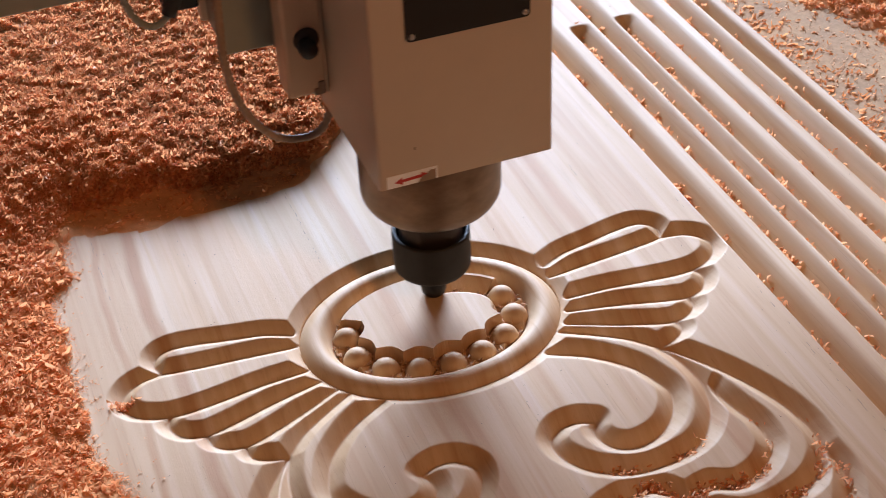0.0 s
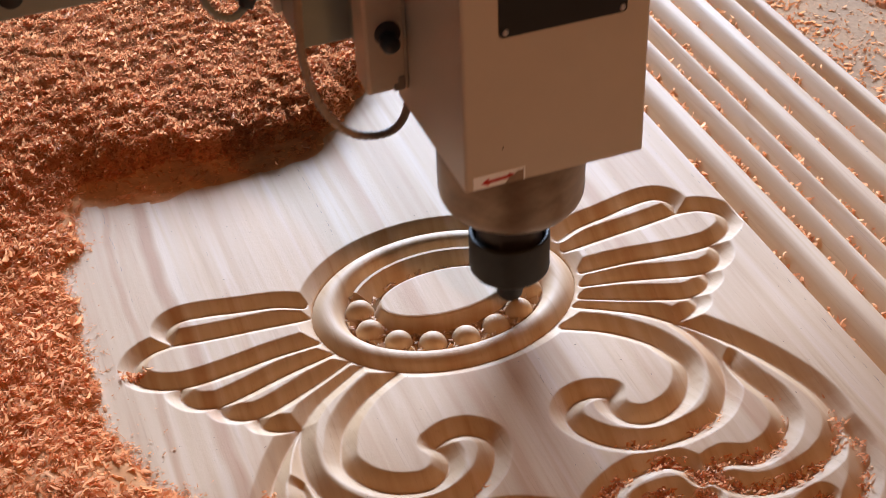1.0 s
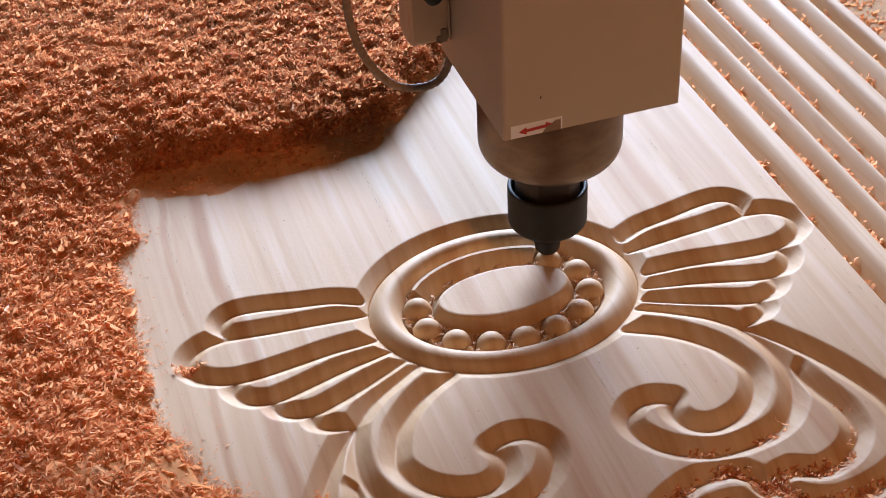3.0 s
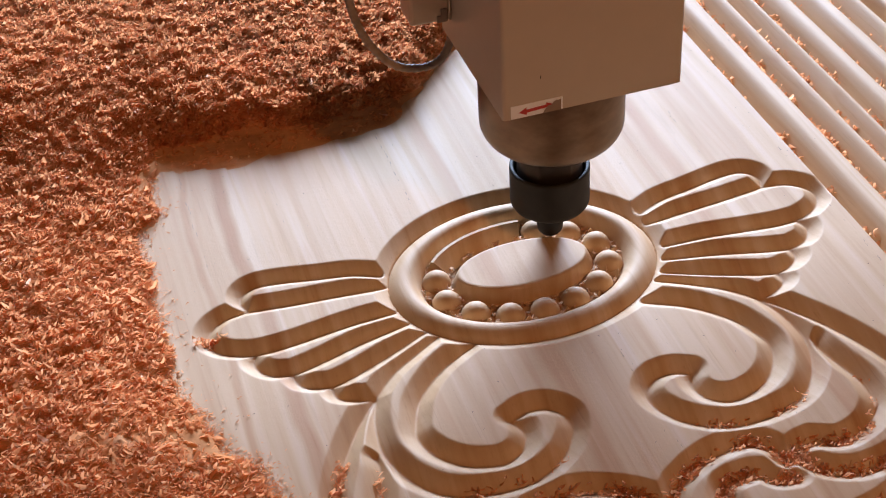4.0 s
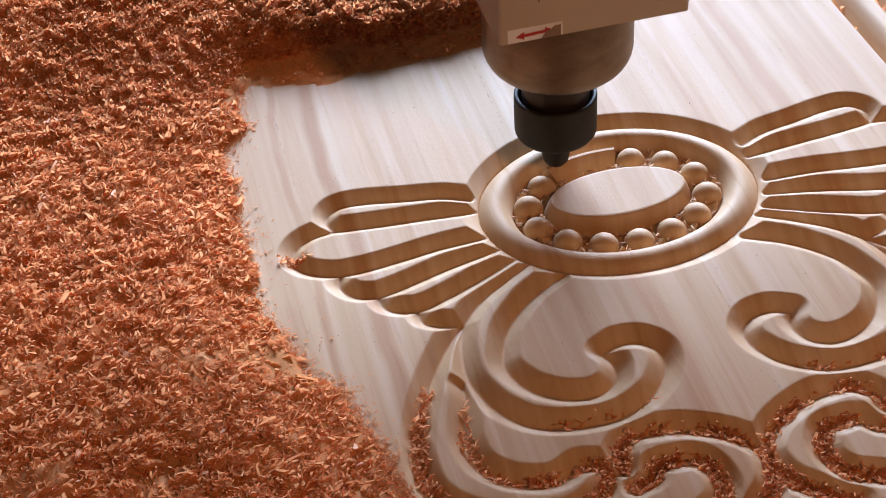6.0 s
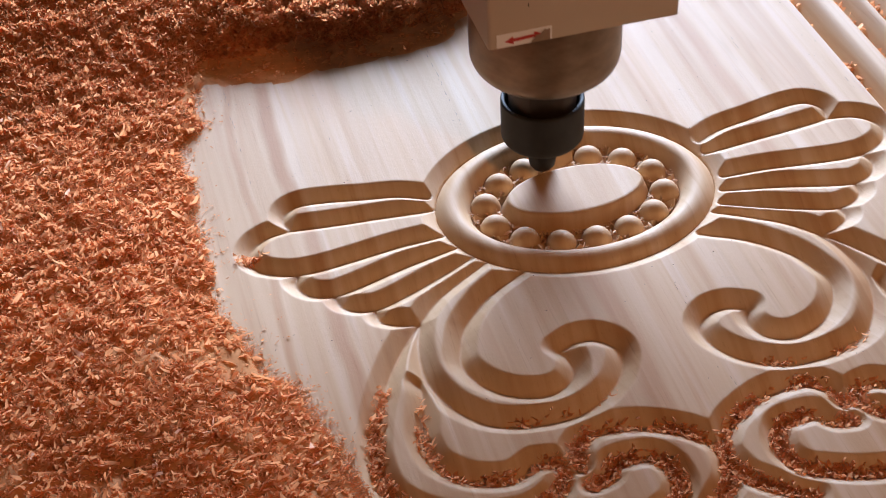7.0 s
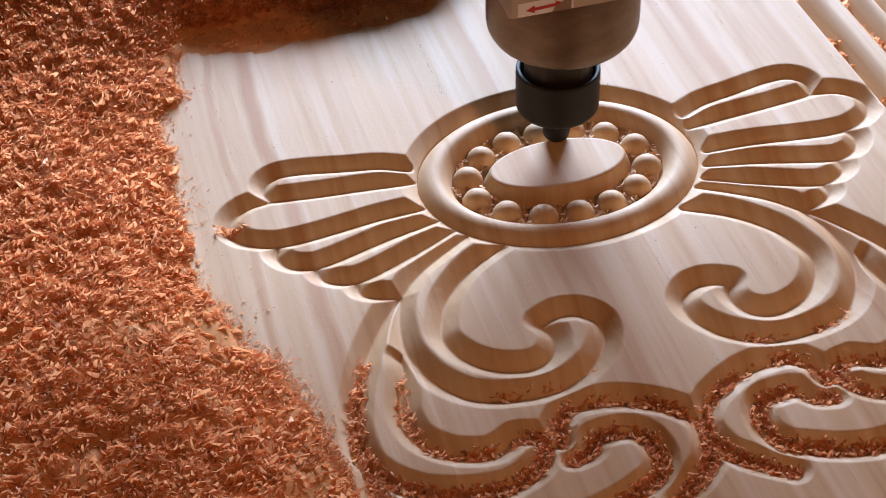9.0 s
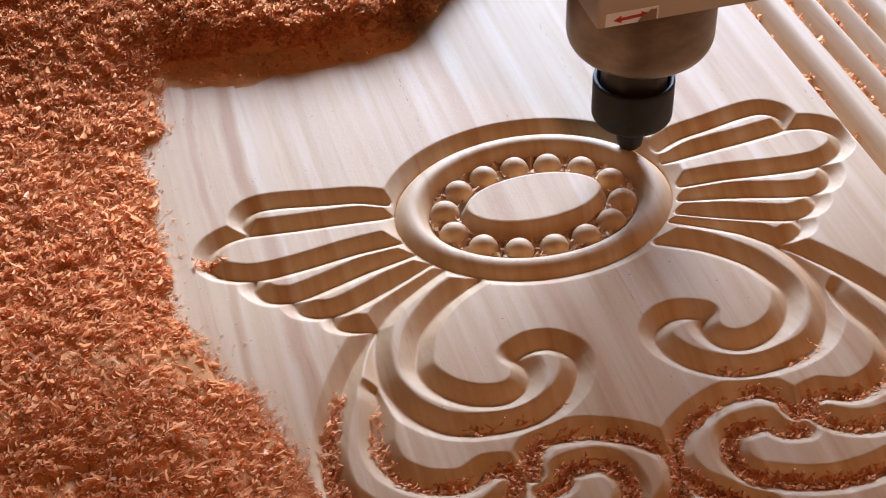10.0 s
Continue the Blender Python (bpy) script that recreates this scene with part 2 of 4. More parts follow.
# ---- the machine bed ----
BED_Z = -0.016
bed = empty("machine_bed", pose(0, 0, 0), "dusty tan fibreboard bed of a routing machine", "machine bed")
bm = bmesh.new()
box(bm, -0.75, 0.80, -1.2, 1.6, BED_Z - 0.03, BED_Z)
part("bed_top", bm, MDF, bed)
bm = bmesh.new()
box(bm, -0.73, 0.78, -1.18, 1.58, BED_Z - 0.13, BED_Z - 0.03)
part("bed_frame", bm, GREY, bed)
for sx in (-0.68, 0.73):
    for sy in (-1.1, 1.5):
        bm = bmesh.new()
        box(bm, sx - 0.04, sx + 0.04, sy - 0.04, sy + 0.04, -0.85, BED_Z - 0.13)
        part("leg", bm, GREY, bed)

# ---- the carved door panel ----
DEEP, HALF, RIM = 0.0055, 0.0080, 0.0090
RING_X, RING_Y = -0.0020, -0.0292
# centre lines of the cut grooves in one half of the ornament, mirrored about x = 0 (millimetres)
GROOVES = [
    [(79, -7), (94, 0), (114, 4), (133, 8), (147, 9), (155, 5), (158, -2), (156, -9)],
    [(78, -18), (107, -15), (130, -13), (156, -10)],
    [(156, -10), (168, -12), (177, -18), (181, -27), (177, -37), (168, -43), (159, -46)],
    [(79, -40), (104, -41), (127, -44), (145, -46), (159, -46)],
    [(159, -46), (161, -55), (155, -64), (144, -68)],
    [(74, -51), (102, -57), (130, -65), (144, -68)],
    [(144, -68), (142, -77), (135, -82), (127, -84)],
    [(69, -61), (95, -73), (118, -82), (127, -84)],
    [(127, -84), (126, -93), (118, -98), (108, -101)],
    [(62, -66), (79, -76), (95, -87), (108, -101)],
]
SCROLLS = [
    [(49, -80), (70, -92), (86, -108), (93, -122), (96, -136), (89, -151), (77, -161), (62, -165), (51, -161), (46, -153), (46, -146), (49, -140)],
    [(108, -101), (113, -116), (115, -135), (112, -149), (105, -163), (93, -175), (75, -181), (52, -181), (34, -172), (24, -160), (21, -150), (23, -143), (30, -137), (40, -136), (49, -140)],
    [(109, -101), (118, -112), (127, -125), (136, -141), (143, -157), (148, -173), (150, -188), (148, -202), (141, -213), (130, -222), (118, -227), (104, -230), (91, -230), (78, -224), (70, -213)],
    [(119, -140), (119, -148), (122, -160), (126, -175), (125, -189), (120, -198), (110, -206), (95, -210), (82, -205)],
    [(148, -203), (148, -220), (142, -236), (132, -249), (116, -261), (96, -268)],
    [(64, -213), (62, -203), (54, -196), (44, -195), (31, -197), (16, -204), (6, -212), (0, -223), (3, -238), (12, -248), (26, -258)],
    [(62, -224), (54, -222), (49, -216), (40, -215), (31, -217), (26, -224), (25, -234), (30, -243), (39, -248), (52, -253), (68, -256), (90, -254), (112, -246)],
    [(82, -205), (74, -207), (70, -213)],
]
FLUTES = [(0.192, 9.0), (0.2175, 0.243), (0.237, 9.0), (0.2545, 0.243), (0.278, 9.0), (0.3020, 9.0), (0.3215, 9.0)]
EDGE_X, BACK_Y, FRONT_Y = 0.333, 1.25, -0.80


def hills(x, y, s, seed):
    """Smooth noise for arrays of points, in about -1 to 1."""
    rng = np.random.RandomState(seed)
    out = np.zeros_like(x)
    for _ in range(7):
        a, p, q = rng.uniform(0, 2 * math.pi, 3)
        w = rng.uniform(0.6, 1.6) / s
        out += np.sin(w * (x * math.cos(a) + y * math.sin(a)) * 2 * math.pi + p) * np.cos(w * (y * math.cos(a) - x * math.sin(a)) * 2.3 + q)
    return out / 3.2


def line_distance(X, Y, line, reach):
    """Distance from grid points (given as axes) to a line, within reach; beyond it, reach."""
    out = np.full((len(Y), len(X)), reach)
    for p, q in zip(line, line[1:]):
        i0, i1 = np.searchsorted(X, min(p[0], q[0]) - reach), np.searchsorted(X, max(p[0], q[0]) + reach)
        j0, j1 = np.searchsorted(Y, min(p[1], q[1]) - reach), np.searchsorted(Y, max(p[1], q[1]) + reach)
        if i0 >= i1 or j0 >= j1:
            continue
        gx, gy = X[None, i0:i1] - p[0], Y[j0:j1, None] - p[1]
        d = q - p
        u = np.clip((gx * d[0] + gy * d[1]) / max(1e-12, d @ d), 0, 1)
        out[j0:j1, i0:i1] = np.minimum(out[j0:j1, i0:i1], np.hypot(gx - u * d[0], gy - u * d[1]))
    return out


def ellipse_line(a, b, n=160):
    s = np.linspace(0, 2 * math.pi, n + 1)
    return np.stack([RING_X + a * np.cos(s), RING_Y + b * np.sin(s)], axis=1)


def panel_height(X, Y):
    z = np.zeros((len(Y), len(X)))
    ragged = 0.00007 * hills(*np.meshgrid(X, Y), 0.009, 51) + 0.00005 * hills(*np.meshgrid(X, Y), 0.004, 52)
    for lines, power, half, deep in ((GROOVES, 1.05, HALF, DEEP), (SCROLLS, 1.12, HALF * 1.1, DEEP * 1.1)):
        for pts in lines:
            base = spline(np.array(pts) / 1000.0)
            for sx in (1, -1):
                d = line_distance(X, Y, base * np.array([sx, 1.0]), half)
                d = np.where(d < half, np.clip(d + ragged, 0, half), half)
                z = np.minimum(z, -deep * (1 - d / half) ** power)
    # the round field of the medallion: V cut outside the ring, flat channel for beads inside
    d = line_distance(X, Y, ellipse_line(0.0766, 0.0605), RIM)
    inside = ((X[None, :] - RING_X) / 0.0766) ** 2 + ((Y[:, None] - RING_Y) / 0.0605) ** 2 < 1
    z = np.where(inside, -0.0090, np.minimum(z, -DEEP * (1 - d / RIM)))
    for x0, end in FLUTES:
        for u in (X - x0,):
            p = np.where(u < 0, np.clip(1 + u / 0.0055, 0, 1), np.clip(1 - u / (0.0125 if x0 < 0.31 else 0.0085), 0, 1) ** 1.6) * 0.0095
            reach = np.clip((end - Y) / 0.006, 0, 1)
            z = np.minimum(z, -p[None, :] * np.sqrt(reach)[:, None])
    return z


def axis_steps(*stretches):
    out = []
    for a, b, step in stretches:
        out.append(np.linspace(a, b, max(2, int(round((b - a) / step)) + 1))[:-1])
    return np.append(np.concatenate(out), stretches[-1][1])


def grid_mesh(name, X, Y, Z, keep=None):
    """A sheet of quads over the axes X, Y with heights Z; keep: which quads stand."""
    nx, ny = len(X), len(Y)
    gx, gy = np.meshgrid(X, Y)
    co = np.stack([gx, gy, Z], axis=2).reshape(-1, 3)
    i = np.arange(nx - 1)[None, :] + nx * np.arange(ny - 1)[:, None]
    quads = np.stack([i, i + 1, i + 1 + nx, i + nx], axis=2)
    quads = quads[keep] if keep is not None else quads.reshape(-1, 4)
    used, inverse = np.unique(quads, return_inverse=True)
    return raw_mesh(name, co[used], inverse.reshape(-1, 4))


def raw_mesh(name, co, faces):
    """A mesh from arrays: corners and faces of one corner count."""
    me = bpy.data.meshes.new(name)
    n, k = faces.shape
    me.vertices.add(len(co))
    me.vertices.foreach_set("co", np.ascontiguousarray(co, dtype=np.float32).ravel())
    me.loops.add(n * k)
    me.loops.foreach_set("vertex_index", np.ascontiguousarray(faces, dtype=np.int32).ravel())
    me.polygons.add(n)
    me.polygons.foreach_set("loop_start", np.arange(0, n * k, k, dtype=np.int32))
    me.update(calc_edges=True)
    return me


GX = axis_steps((-EDGE_X, -0.192, 0.0015), (-0.192, 0.192, 0.0008), (0.192, EDGE_X, 0.0012))
GY = axis_steps((FRONT_Y, -0.29, 0.03), (-0.29, 0.045, 0.0008), (0.045, 0.225, 0.02), (0.225, 0.25, 0.0015), (0.25, BACK_Y, 0.05))
GZ = panel_height(GX, GY)
panel = empty("door_panel", pose(0, 0, 0), "pale pine door panel, half carved with scrolls and feathers", "door panel")
mesh_part("carved_board", grid_mesh("carved_board", GX, GY, GZ), PINE, panel)
bm = bmesh.new()
box(bm, -EDGE_X, EDGE_X, FRONT_Y, BACK_Y, BED_Z, -0.0105)
part("board_core", bm, PINE, panel)
# side strips that close the board between its face and core
bm = bmesh.new()
for x0, x1, y0, y1 in ((-EDGE_X - 0.002, -EDGE_X, FRONT_Y, BACK_Y), (EDGE_X, EDGE_X + 0.002, FRONT_Y, BACK_Y)):
    box(bm, x0, x1, y0, y1, BED_Z, -0.0003)
part("edge_strip", bm, PINE, panel)


def sweep_ellipse(profile, turns=140):
    """A moulding round the medallion: (half-axis x, half-axis y, height) points."""
    bm = bmesh.new()
    rings = [[bm.verts.new((RING_X + a * math.cos(s), RING_Y + b * math.sin(s), z)) for s in (2 * math.pi * k / turns for k in range(turns))] for a, b, z in profile]
    for p, q in zip(rings, rings[1:]):
        for k in range(turns):
            bm.faces.new((p[k], p[(k + 1) % turns], q[(k + 1) % turns], q[k]))
    return bm, rings


prof = []
for k in range(17):
    u = -1 + 2 * k / 16
    low = 0.0058 if u < 0 else 0.0092
    prof.append((0.0673 - 0.0096 * u, 0.0512 - 0.0096 * u, -0.0002 - low * abs(u) ** 2.1))
bm, rings = sweep_ellipse(prof)
bmesh.ops.recalc_face_normals(bm, faces=bm.faces)
part("carved_ring", bm, PINE, panel, smooth=True)
bm, rings = sweep_ellipse([(0.0414, 0.0234, -0.0092), (0.0398, 0.0217, -0.0052), (0.0384, 0.0203, -0.0019), (0.0378, 0.0197, -0.0008), (0.0370, 0.0189, -0.0002), (0.0360, 0.0179, 0.0)])
bm.faces.new(rings[-1])
bmesh.ops.recalc_face_normals(bm, faces=bm.faces)
part("oval_boss", bm, PINE, panel)

# fourteen beads in the channel, and the wood that the cutter takes away round them
BEAD_A, BEAD_B, BEADS = 0.0497, 0.0347, 14


def bead_angles():
    s = np.linspace(0, 2 * math.pi, 2001)
    arc = np.concatenate([[0], np.cumsum(np.hypot(np.diff(BEAD_A * np.cos(s)), np.diff(BEAD_B * np.sin(s))))])
    return [float(np.interp((k + 0.5) / BEADS * arc[-1], arc, s)) for k in range(BEADS)]


ANGLES = bead_angles()
bead_mesh, bead_parts = None, []
for a in ANGLES:
    at = pose(RING_X + BEAD_A * math.cos(a), RING_Y + BEAD_B * math.sin(a), -0.0094)
    if bead_mesh is None:
        r = 0.0083
        bm = lathe([(r * math.cos(k * math.pi / 20), r * math.sin(k * math.pi / 20)) for k in range(10)] + [(0, r)], 28)
        ob = part("bead", bm, PINE, panel, smooth=True)
        bead_mesh = ob.data
    else:
        ob = new("bead", bead_mesh)
        ob.parent = panel
    ob.matrix_basis = at
    bead_parts.append((ob, at))


def sector(k, inner, outer, top=-0.0004, slope_in=0.0, slope_out=0.0, n=10):
    """A block of uncut wood over bead k; inner and outer give half-axes along the sector (u from -1 to 1)."""
    a0 = ANGLES[k] - ((ANGLES[k] - ANGLES[k - 1]) % (2 * math.pi)) / 2
    a1 = ANGLES[k] + ((ANGLES[(k + 1) % BEADS] - ANGLES[k]) % (2 * math.pi)) / 2
    bm = bmesh.new()
    rows = []
    for j in range(n + 1):
        u = -1 + 2 * j / n
        s = a0 + (a1 - a0) * j / n
        (ia, ib), (oa, ob) = [(p - 0.0016, q - 0.0014) for p, q in (inner(u), outer(u))]
        c, d = math.cos(s), math.sin(s)
        rows.append([bm.verts.new(q) for q in (
            (RING_X + (ia - slope_in) * c, RING_Y + (ib - slope_in) * d, -0.0094), (RING_X + ia * c, RING_Y + ib * d, top),
            (RING_X + oa * c, RING_Y + ob * d, top), (RING_X + (oa + slope_out) * c, RING_Y + (ob + slope_out) * d, -0.0094))])
    for p, q in zip(rows, rows[1:]):
        for i in range(3):
            bm.faces.new((p[i], p[i + 1], q[i + 1], q[i]))
    bm.faces.new(rows[0])
    bm.faces.new(rows[-1])
    bmesh.ops.recalc_face_normals(bm, faces=bm.faces)
    return bm


# cusps of wood left standing between the beads, against the ring
for k in range(BEADS):
    a = (ANGLES[k] + ((ANGLES[(k + 1) % BEADS] - ANGLES[k]) % (2 * math.pi)) / 2)
    c, d = math.cos(a), math.sin(a)
    out = Vector((RING_X + 0.0573 * c, RING_Y + 0.0412 * d, 0))
    way = (Vector((RING_X + BEAD_A * c, RING_Y + BEAD_B * d, 0)) - out).normalized()
    side = Vector((-way.y, way.x, 0))
    bm = bmesh.new()
    lift = Vector((0, 0, 1))
    foot = [bm.verts.new(p - lift * 0.0094) for p in (out + side * 0.0042, out - side * 0.0042, out + way * 0.0088)]
    top = bm.verts.new(out + way * 0.0006 - lift * 0.0042)
    ridge = bm.verts.new(out + way * 0.0045 - lift * 0.0072)
    for f in ((foot[0], foot[1], top), (foot[1], ridge, top), (foot[0], top, ridge), (foot[1], foot[2], ridge), (foot[0], ridge, foot[2])):
        bm.faces.new(f)
    bmesh.ops.recalc_face_normals(bm, faces=bm.faces)
    part("cusp", bm, PINE, panel)

FREED = []  # beads that come out of the uncut ledge
MILLED = []  # (piece, time at which the cutter starts on it, time at which it is gone)
for k, t0, t1 in ((1, 1.45, 1.95), (2, 3.2, 3.8), (5, 4.9, 5.9), (4, 6.4, 7.0), (3, 8.15, 8.9)):
    bm = sector(k, lambda u: (0.0550, 0.0380), lambda u: (0.0568, 0.0399), -0.0006, 0.0095, 0.0018)
    MILLED.append((part("uncut_ledge", bm, PINE, panel), t0, t1))
    FREED.append((*bead_parts[k], t0, t1))
for k, t0, t1 in ((3, 0.02, 0.14), (4, 0.12, 0.26), (5, 0.22, 0.34), (6, 0.32, 0.44), (7, 0.40, 0.52), (8, 0.48, 0.58), (9, 0.54, 0.66), (10, 0.62, 0.74), (11, 0.70, 0.84), (12, 0.80, 0.94), (13, 0.90, 1.02)):
    if k in (3, 4, 5):
        bm = sector(k, lambda u: (0.0325, 0.0139), lambda u: (0.0545, 0.0375), 0.00003)
    else:
        near_end = 0.0032 if k == 13 else 0.0
        bm = sector(k, lambda u: (0.0325, 0.0139), lambda u: (0.0410 - near_end * (1 + u) + 0.0040 * u * u, 0.0241 - near_end * (1 + u) + 0.0040 * u * u), 0.00003, 0, 0.0022)
    MILLED.append((part("uncut_wood", bm, PINE, panel), t0, t1))



# ---- heaps of shavings ----
def smooth_step(v):
    v = np.clip(v, 0, 1)
    return v * v * (3 - 2 * v)


def edge_west(y):
    """The x up to which the shavings lie on the panel's west side."""
    return np.interp(y, [-0.6, -0.22, -0.19, -0.152, -0.129, -0.114, -0.088, -0.064, -0.042, 0.0, 0.055, 0.074, 0.082, 0.090, 0.11, 0.13, 0.16, 0.2], [-0.148, -0.154, -0.162, -0.173, -0.178, -0.187, -0.194, -0.203, -0.204, -0.201, -0.202, -0.200, -0.198, -0.187, -0.189, -0.184, -0.165, -0.10])


def heap_height(x, y):
    wob = 0.004 * hills(x, y, 0.05, 3) + 0.0025 * hills(x, y, 0.016, 4)
    west = edge_west(y) + wob - x
    low = 0.0022 * smooth_step(west / 0.006) + 0.009 * smooth_step(west / 0.06) + 0.005 * smooth_step((west - 0.05) / 0.15)
    low = np.where(west > 0, low, -0.004)
    # west of the bare field the drift rises gently to the mound
    low = np.where(west > 0, low + 0.014 * smooth_step((y - 0.09) / 0.17) * smooth_step(west / 0.03), low)
    u = np.clip(x + 0.012, 0, 1)
    back = (y - (0.145 + 0.16 * np.clip(x + 0.055, 0, 0.043) + 0.85 * u + 5.0 * u * u + wob * 1.2)) / (1 + 0.9 * smooth_step(u / 0.03))
    high = 0.0155 * smooth_step(back / (0.013 + 0.016 * smooth_step((-0.075 - x) / 0.10))) + 0.005 * smooth_step(back / 0.05) + 0.004 * smooth_step((back - 0.05) / 0.3)
    high = np.where(back > 0, high * smooth_step((x + 0.205) / 0.055), -0.004)
    # a thin smooth apron along the foot of the mound
    foot = np.where((back > -0.024) & (x < -0.015), 0.0030 * smooth_step((back + 0.024) / 0.026) * smooth_step((-0.015 - x) / 0.03) * smooth_step((x + 0.185) / 0.03) - 0.0002, -0.004)
    h = np.maximum(np.maximum(low, high), foot)
    bumps = 0.0014 * hills(x, y, 0.041, 5) + 0.0014 * hills(x, y, 0.019, 6) + 0.0011 * hills(x, y, 0.0093, 7) + smooth_step((y - 0.11) / 0.06) * (0.0010 * hills(x, y, 0.024, 31) + 0.0009 * hills(x, y, 0.013, 32))
    h = np.where(h > 0, h + bumps * smooth_step(h / 0.012), h)
    # uneven outer bounds, where the drift runs out on the bed
    outer = np.minimum(np.minimum(x + 0.585, y + 0.40), 0.93 - y) + 0.035 * hills(x, y, 0.14, 41) + 0.012 * hills(x, y, 0.04, 42)
    h = np.where((h > 0) & (outer > 0), h * smooth_step(outer / 0.05 + 0.1), np.where(h > 0, -0.004, h))
    return np.where((h < 0) & (x < -0.325), -0.020, h)


def east_heap(x, y):
    d = np.hypot((x - 0.53) / 1.0, (y - 0.28) / 1.6) + 0.008 * hills(x, y, 0.04, 12)
    return BED_Z + np.where(d < 0.13, 0.02 * smooth_step((0.13 - d) / 0.1) + 0.002 * hills(x, y, 0.02, 8), -0.004)


def flakes(name, points, size, rng, flat=0.35, curl=0.9, wide=0.23):
    """Curled shavings, each a bent strip of four quads, at the points given."""
    n = len(points)
    length = size * rng.uniform(0.55, 1.35, n)
    width = size * wide * rng.uniform(0.6, 1.4, n)
    bend = rng.normal(0, curl, n)
    yaw = np.where(rng.uniform(0, 1, n) < 0.6, rng.normal(0, 0.6, n), rng.uniform(0, 2 * math.pi, n))
    tilt = rng.normal(0, flat, n)
    roll = rng.normal(0, flat * 1.3, n)
    s = np.linspace(-0.5, 0.5, 5)[None, :]
    ang = bend[:, None] * s * 2.0
    lx = length[:, None] * np.where(np.abs(bend[:, None]) > 0.05, np.sin(ang) / np.where(np.abs(bend[:, None]) > 0.05, bend[:, None] * 2.0, 1), s)
    lz = -length[:, None] * np.where(np.abs(bend[:, None]) > 0.05, (1 - np.cos(ang)) / np.where(np.abs(bend[:, None]) > 0.05, bend[:, None] * 2.0, 1), 0)
    taper = np.stack([rng.uniform(0.15, 0.7, n), rng.uniform(0.65, 1.1, n), rng.uniform(0.8, 1.2, n), rng.uniform(0.65, 1.1, n), rng.uniform(0.15, 0.7, n)], axis=1)
    co = np.zeros((n, 10, 3))
    for side, sg in ((0, -0.5), (5, 0.5)):
        co[:, side:side + 5, 0] = lx
        co[:, side:side + 5, 1] = sg * width[:, None] * taper + 0.18 * width[:, None] * np.sin(5 * s + yaw[:, None])
        co[:, side:side + 5, 2] = lz + sg * width[:, None] * 0.6 * np.sin(2.2 * s * np.sign(bend)[:, None] + roll[:, None])
    cr, sr, ct, st, cy, sy = np.cos(roll), np.sin(roll), np.cos(tilt), np.sin(tilt), np.cos(yaw), np.sin(yaw)
    y1 = co[:, :, 1] * cr[:, None] - co[:, :, 2] * sr[:, None]
    z1 = co[:, :, 1] * sr[:, None] + co[:, :, 2] * cr[:, None]
    x2 = co[:, :, 0] * ct[:, None] + z1 * st[:, None]
    z2 = -co[:, :, 0] * st[:, None] + z1 * ct[:, None]
    out = np.stack([x2 * cy[:, None] - y1 * sy[:, None], x2 * sy[:, None] + y1 * cy[:, None], z2], axis=2) + points[:, None, :]
    base = (np.arange(n) * 10)[:, None, None]
    quads = (np.array([[0, 1, 6, 5], [1, 2, 7, 6], [2, 3, 8, 7], [3, 4, 9, 8]])[None] + base).reshape(-1, 4)
    return raw_mesh(name, out.reshape(-1, 3), quads)


rng = np.random.RandomState(11)
HX, HY = axis_steps((-0.62, 0.14, 0.004)), axis_steps((-0.42, 1.0, 0.004))
hx, hy = np.meshgrid(HX, HY)
HZ = heap_height(hx, hy)
stand = (HZ[:-1, :-1] > 0) | (HZ[1:, 1:] > 0) | (HZ[1:, :-1] > 0) | (HZ[:-1, 1:] > 0)
heap = empty("shavings_heap", pose(0, 0, 0), "thick drift of orange-brown curled wood shavings on the panel", "wood shavings", kind="stuff")
mesh_part("packed_layer", grid_mesh("packed_layer", HX, HY, HZ - 0.0007 * smooth_step((HZ - 0.0022) / 0.003), stand), CHIP_BED, heap, smooth=True)
near = np.stack([rng.uniform(-0.47, 0.09, 235000), rng.uniform(-0.30, 0.52, 235000)], axis=1)
near = np.concatenate([near, np.stack([rng.uniform(-0.30, 0.09, 75000), rng.uniform(0.10, 0.46, 75000)], axis=1)])
h = heap_height(near[:, 0], near[:, 1])
# more of them on steep faces
steep = np.hypot(heap_height(near[:, 0] + 0.002, near[:, 1]) - h, heap_height(near[:, 0], near[:, 1] + 0.002) - h) / 0.002
again = (steep > 0.8) & (h > 0)
near = np.concatenate([near] + [near[again] + rng.normal(0, 0.0012, (again.sum(), 2)) for _ in range(1)])
h = heap_height(near[:, 0], near[:, 1])
patchy = np.clip(0.80 + 0.7 * hills(near[:, 0], near[:, 1], 0.07, 21), 0.30, 1) + np.clip((near[:, 1] + 0.08) / 0.1, 0, 1)
lies = (rng.uniform(0, 1, len(h)) < patchy) & (h > 0.0003) & ((h > 0.0036) | (rng.uniform(0, 1, len(h)) < 0.08) | (near[:, 1] < 0.116))
near, h = near[lies], h[lies]
pts = np.column_stack([near, h + rng.uniform(-0.0004, 0.0009, len(h))])
size = np.clip(0.0060 * np.exp(rng.normal(0, 0.36, len(pts))), 0.0028, 0.0125)
front = pts[:, 1] < 0.115
mesh_part("loose_shavings", flakes("loose_shavings", pts[front], size[front] * 0.90, rng, 0.46, 1.7, 0.185), CHIPS, heap, smooth=True)
mesh_part("loose_shavings", flakes("loose_shavings", pts[~front], size[~front] * 0.70, rng, 0.22, 1.6, 0.30), CHIPS, heap, smooth=True)
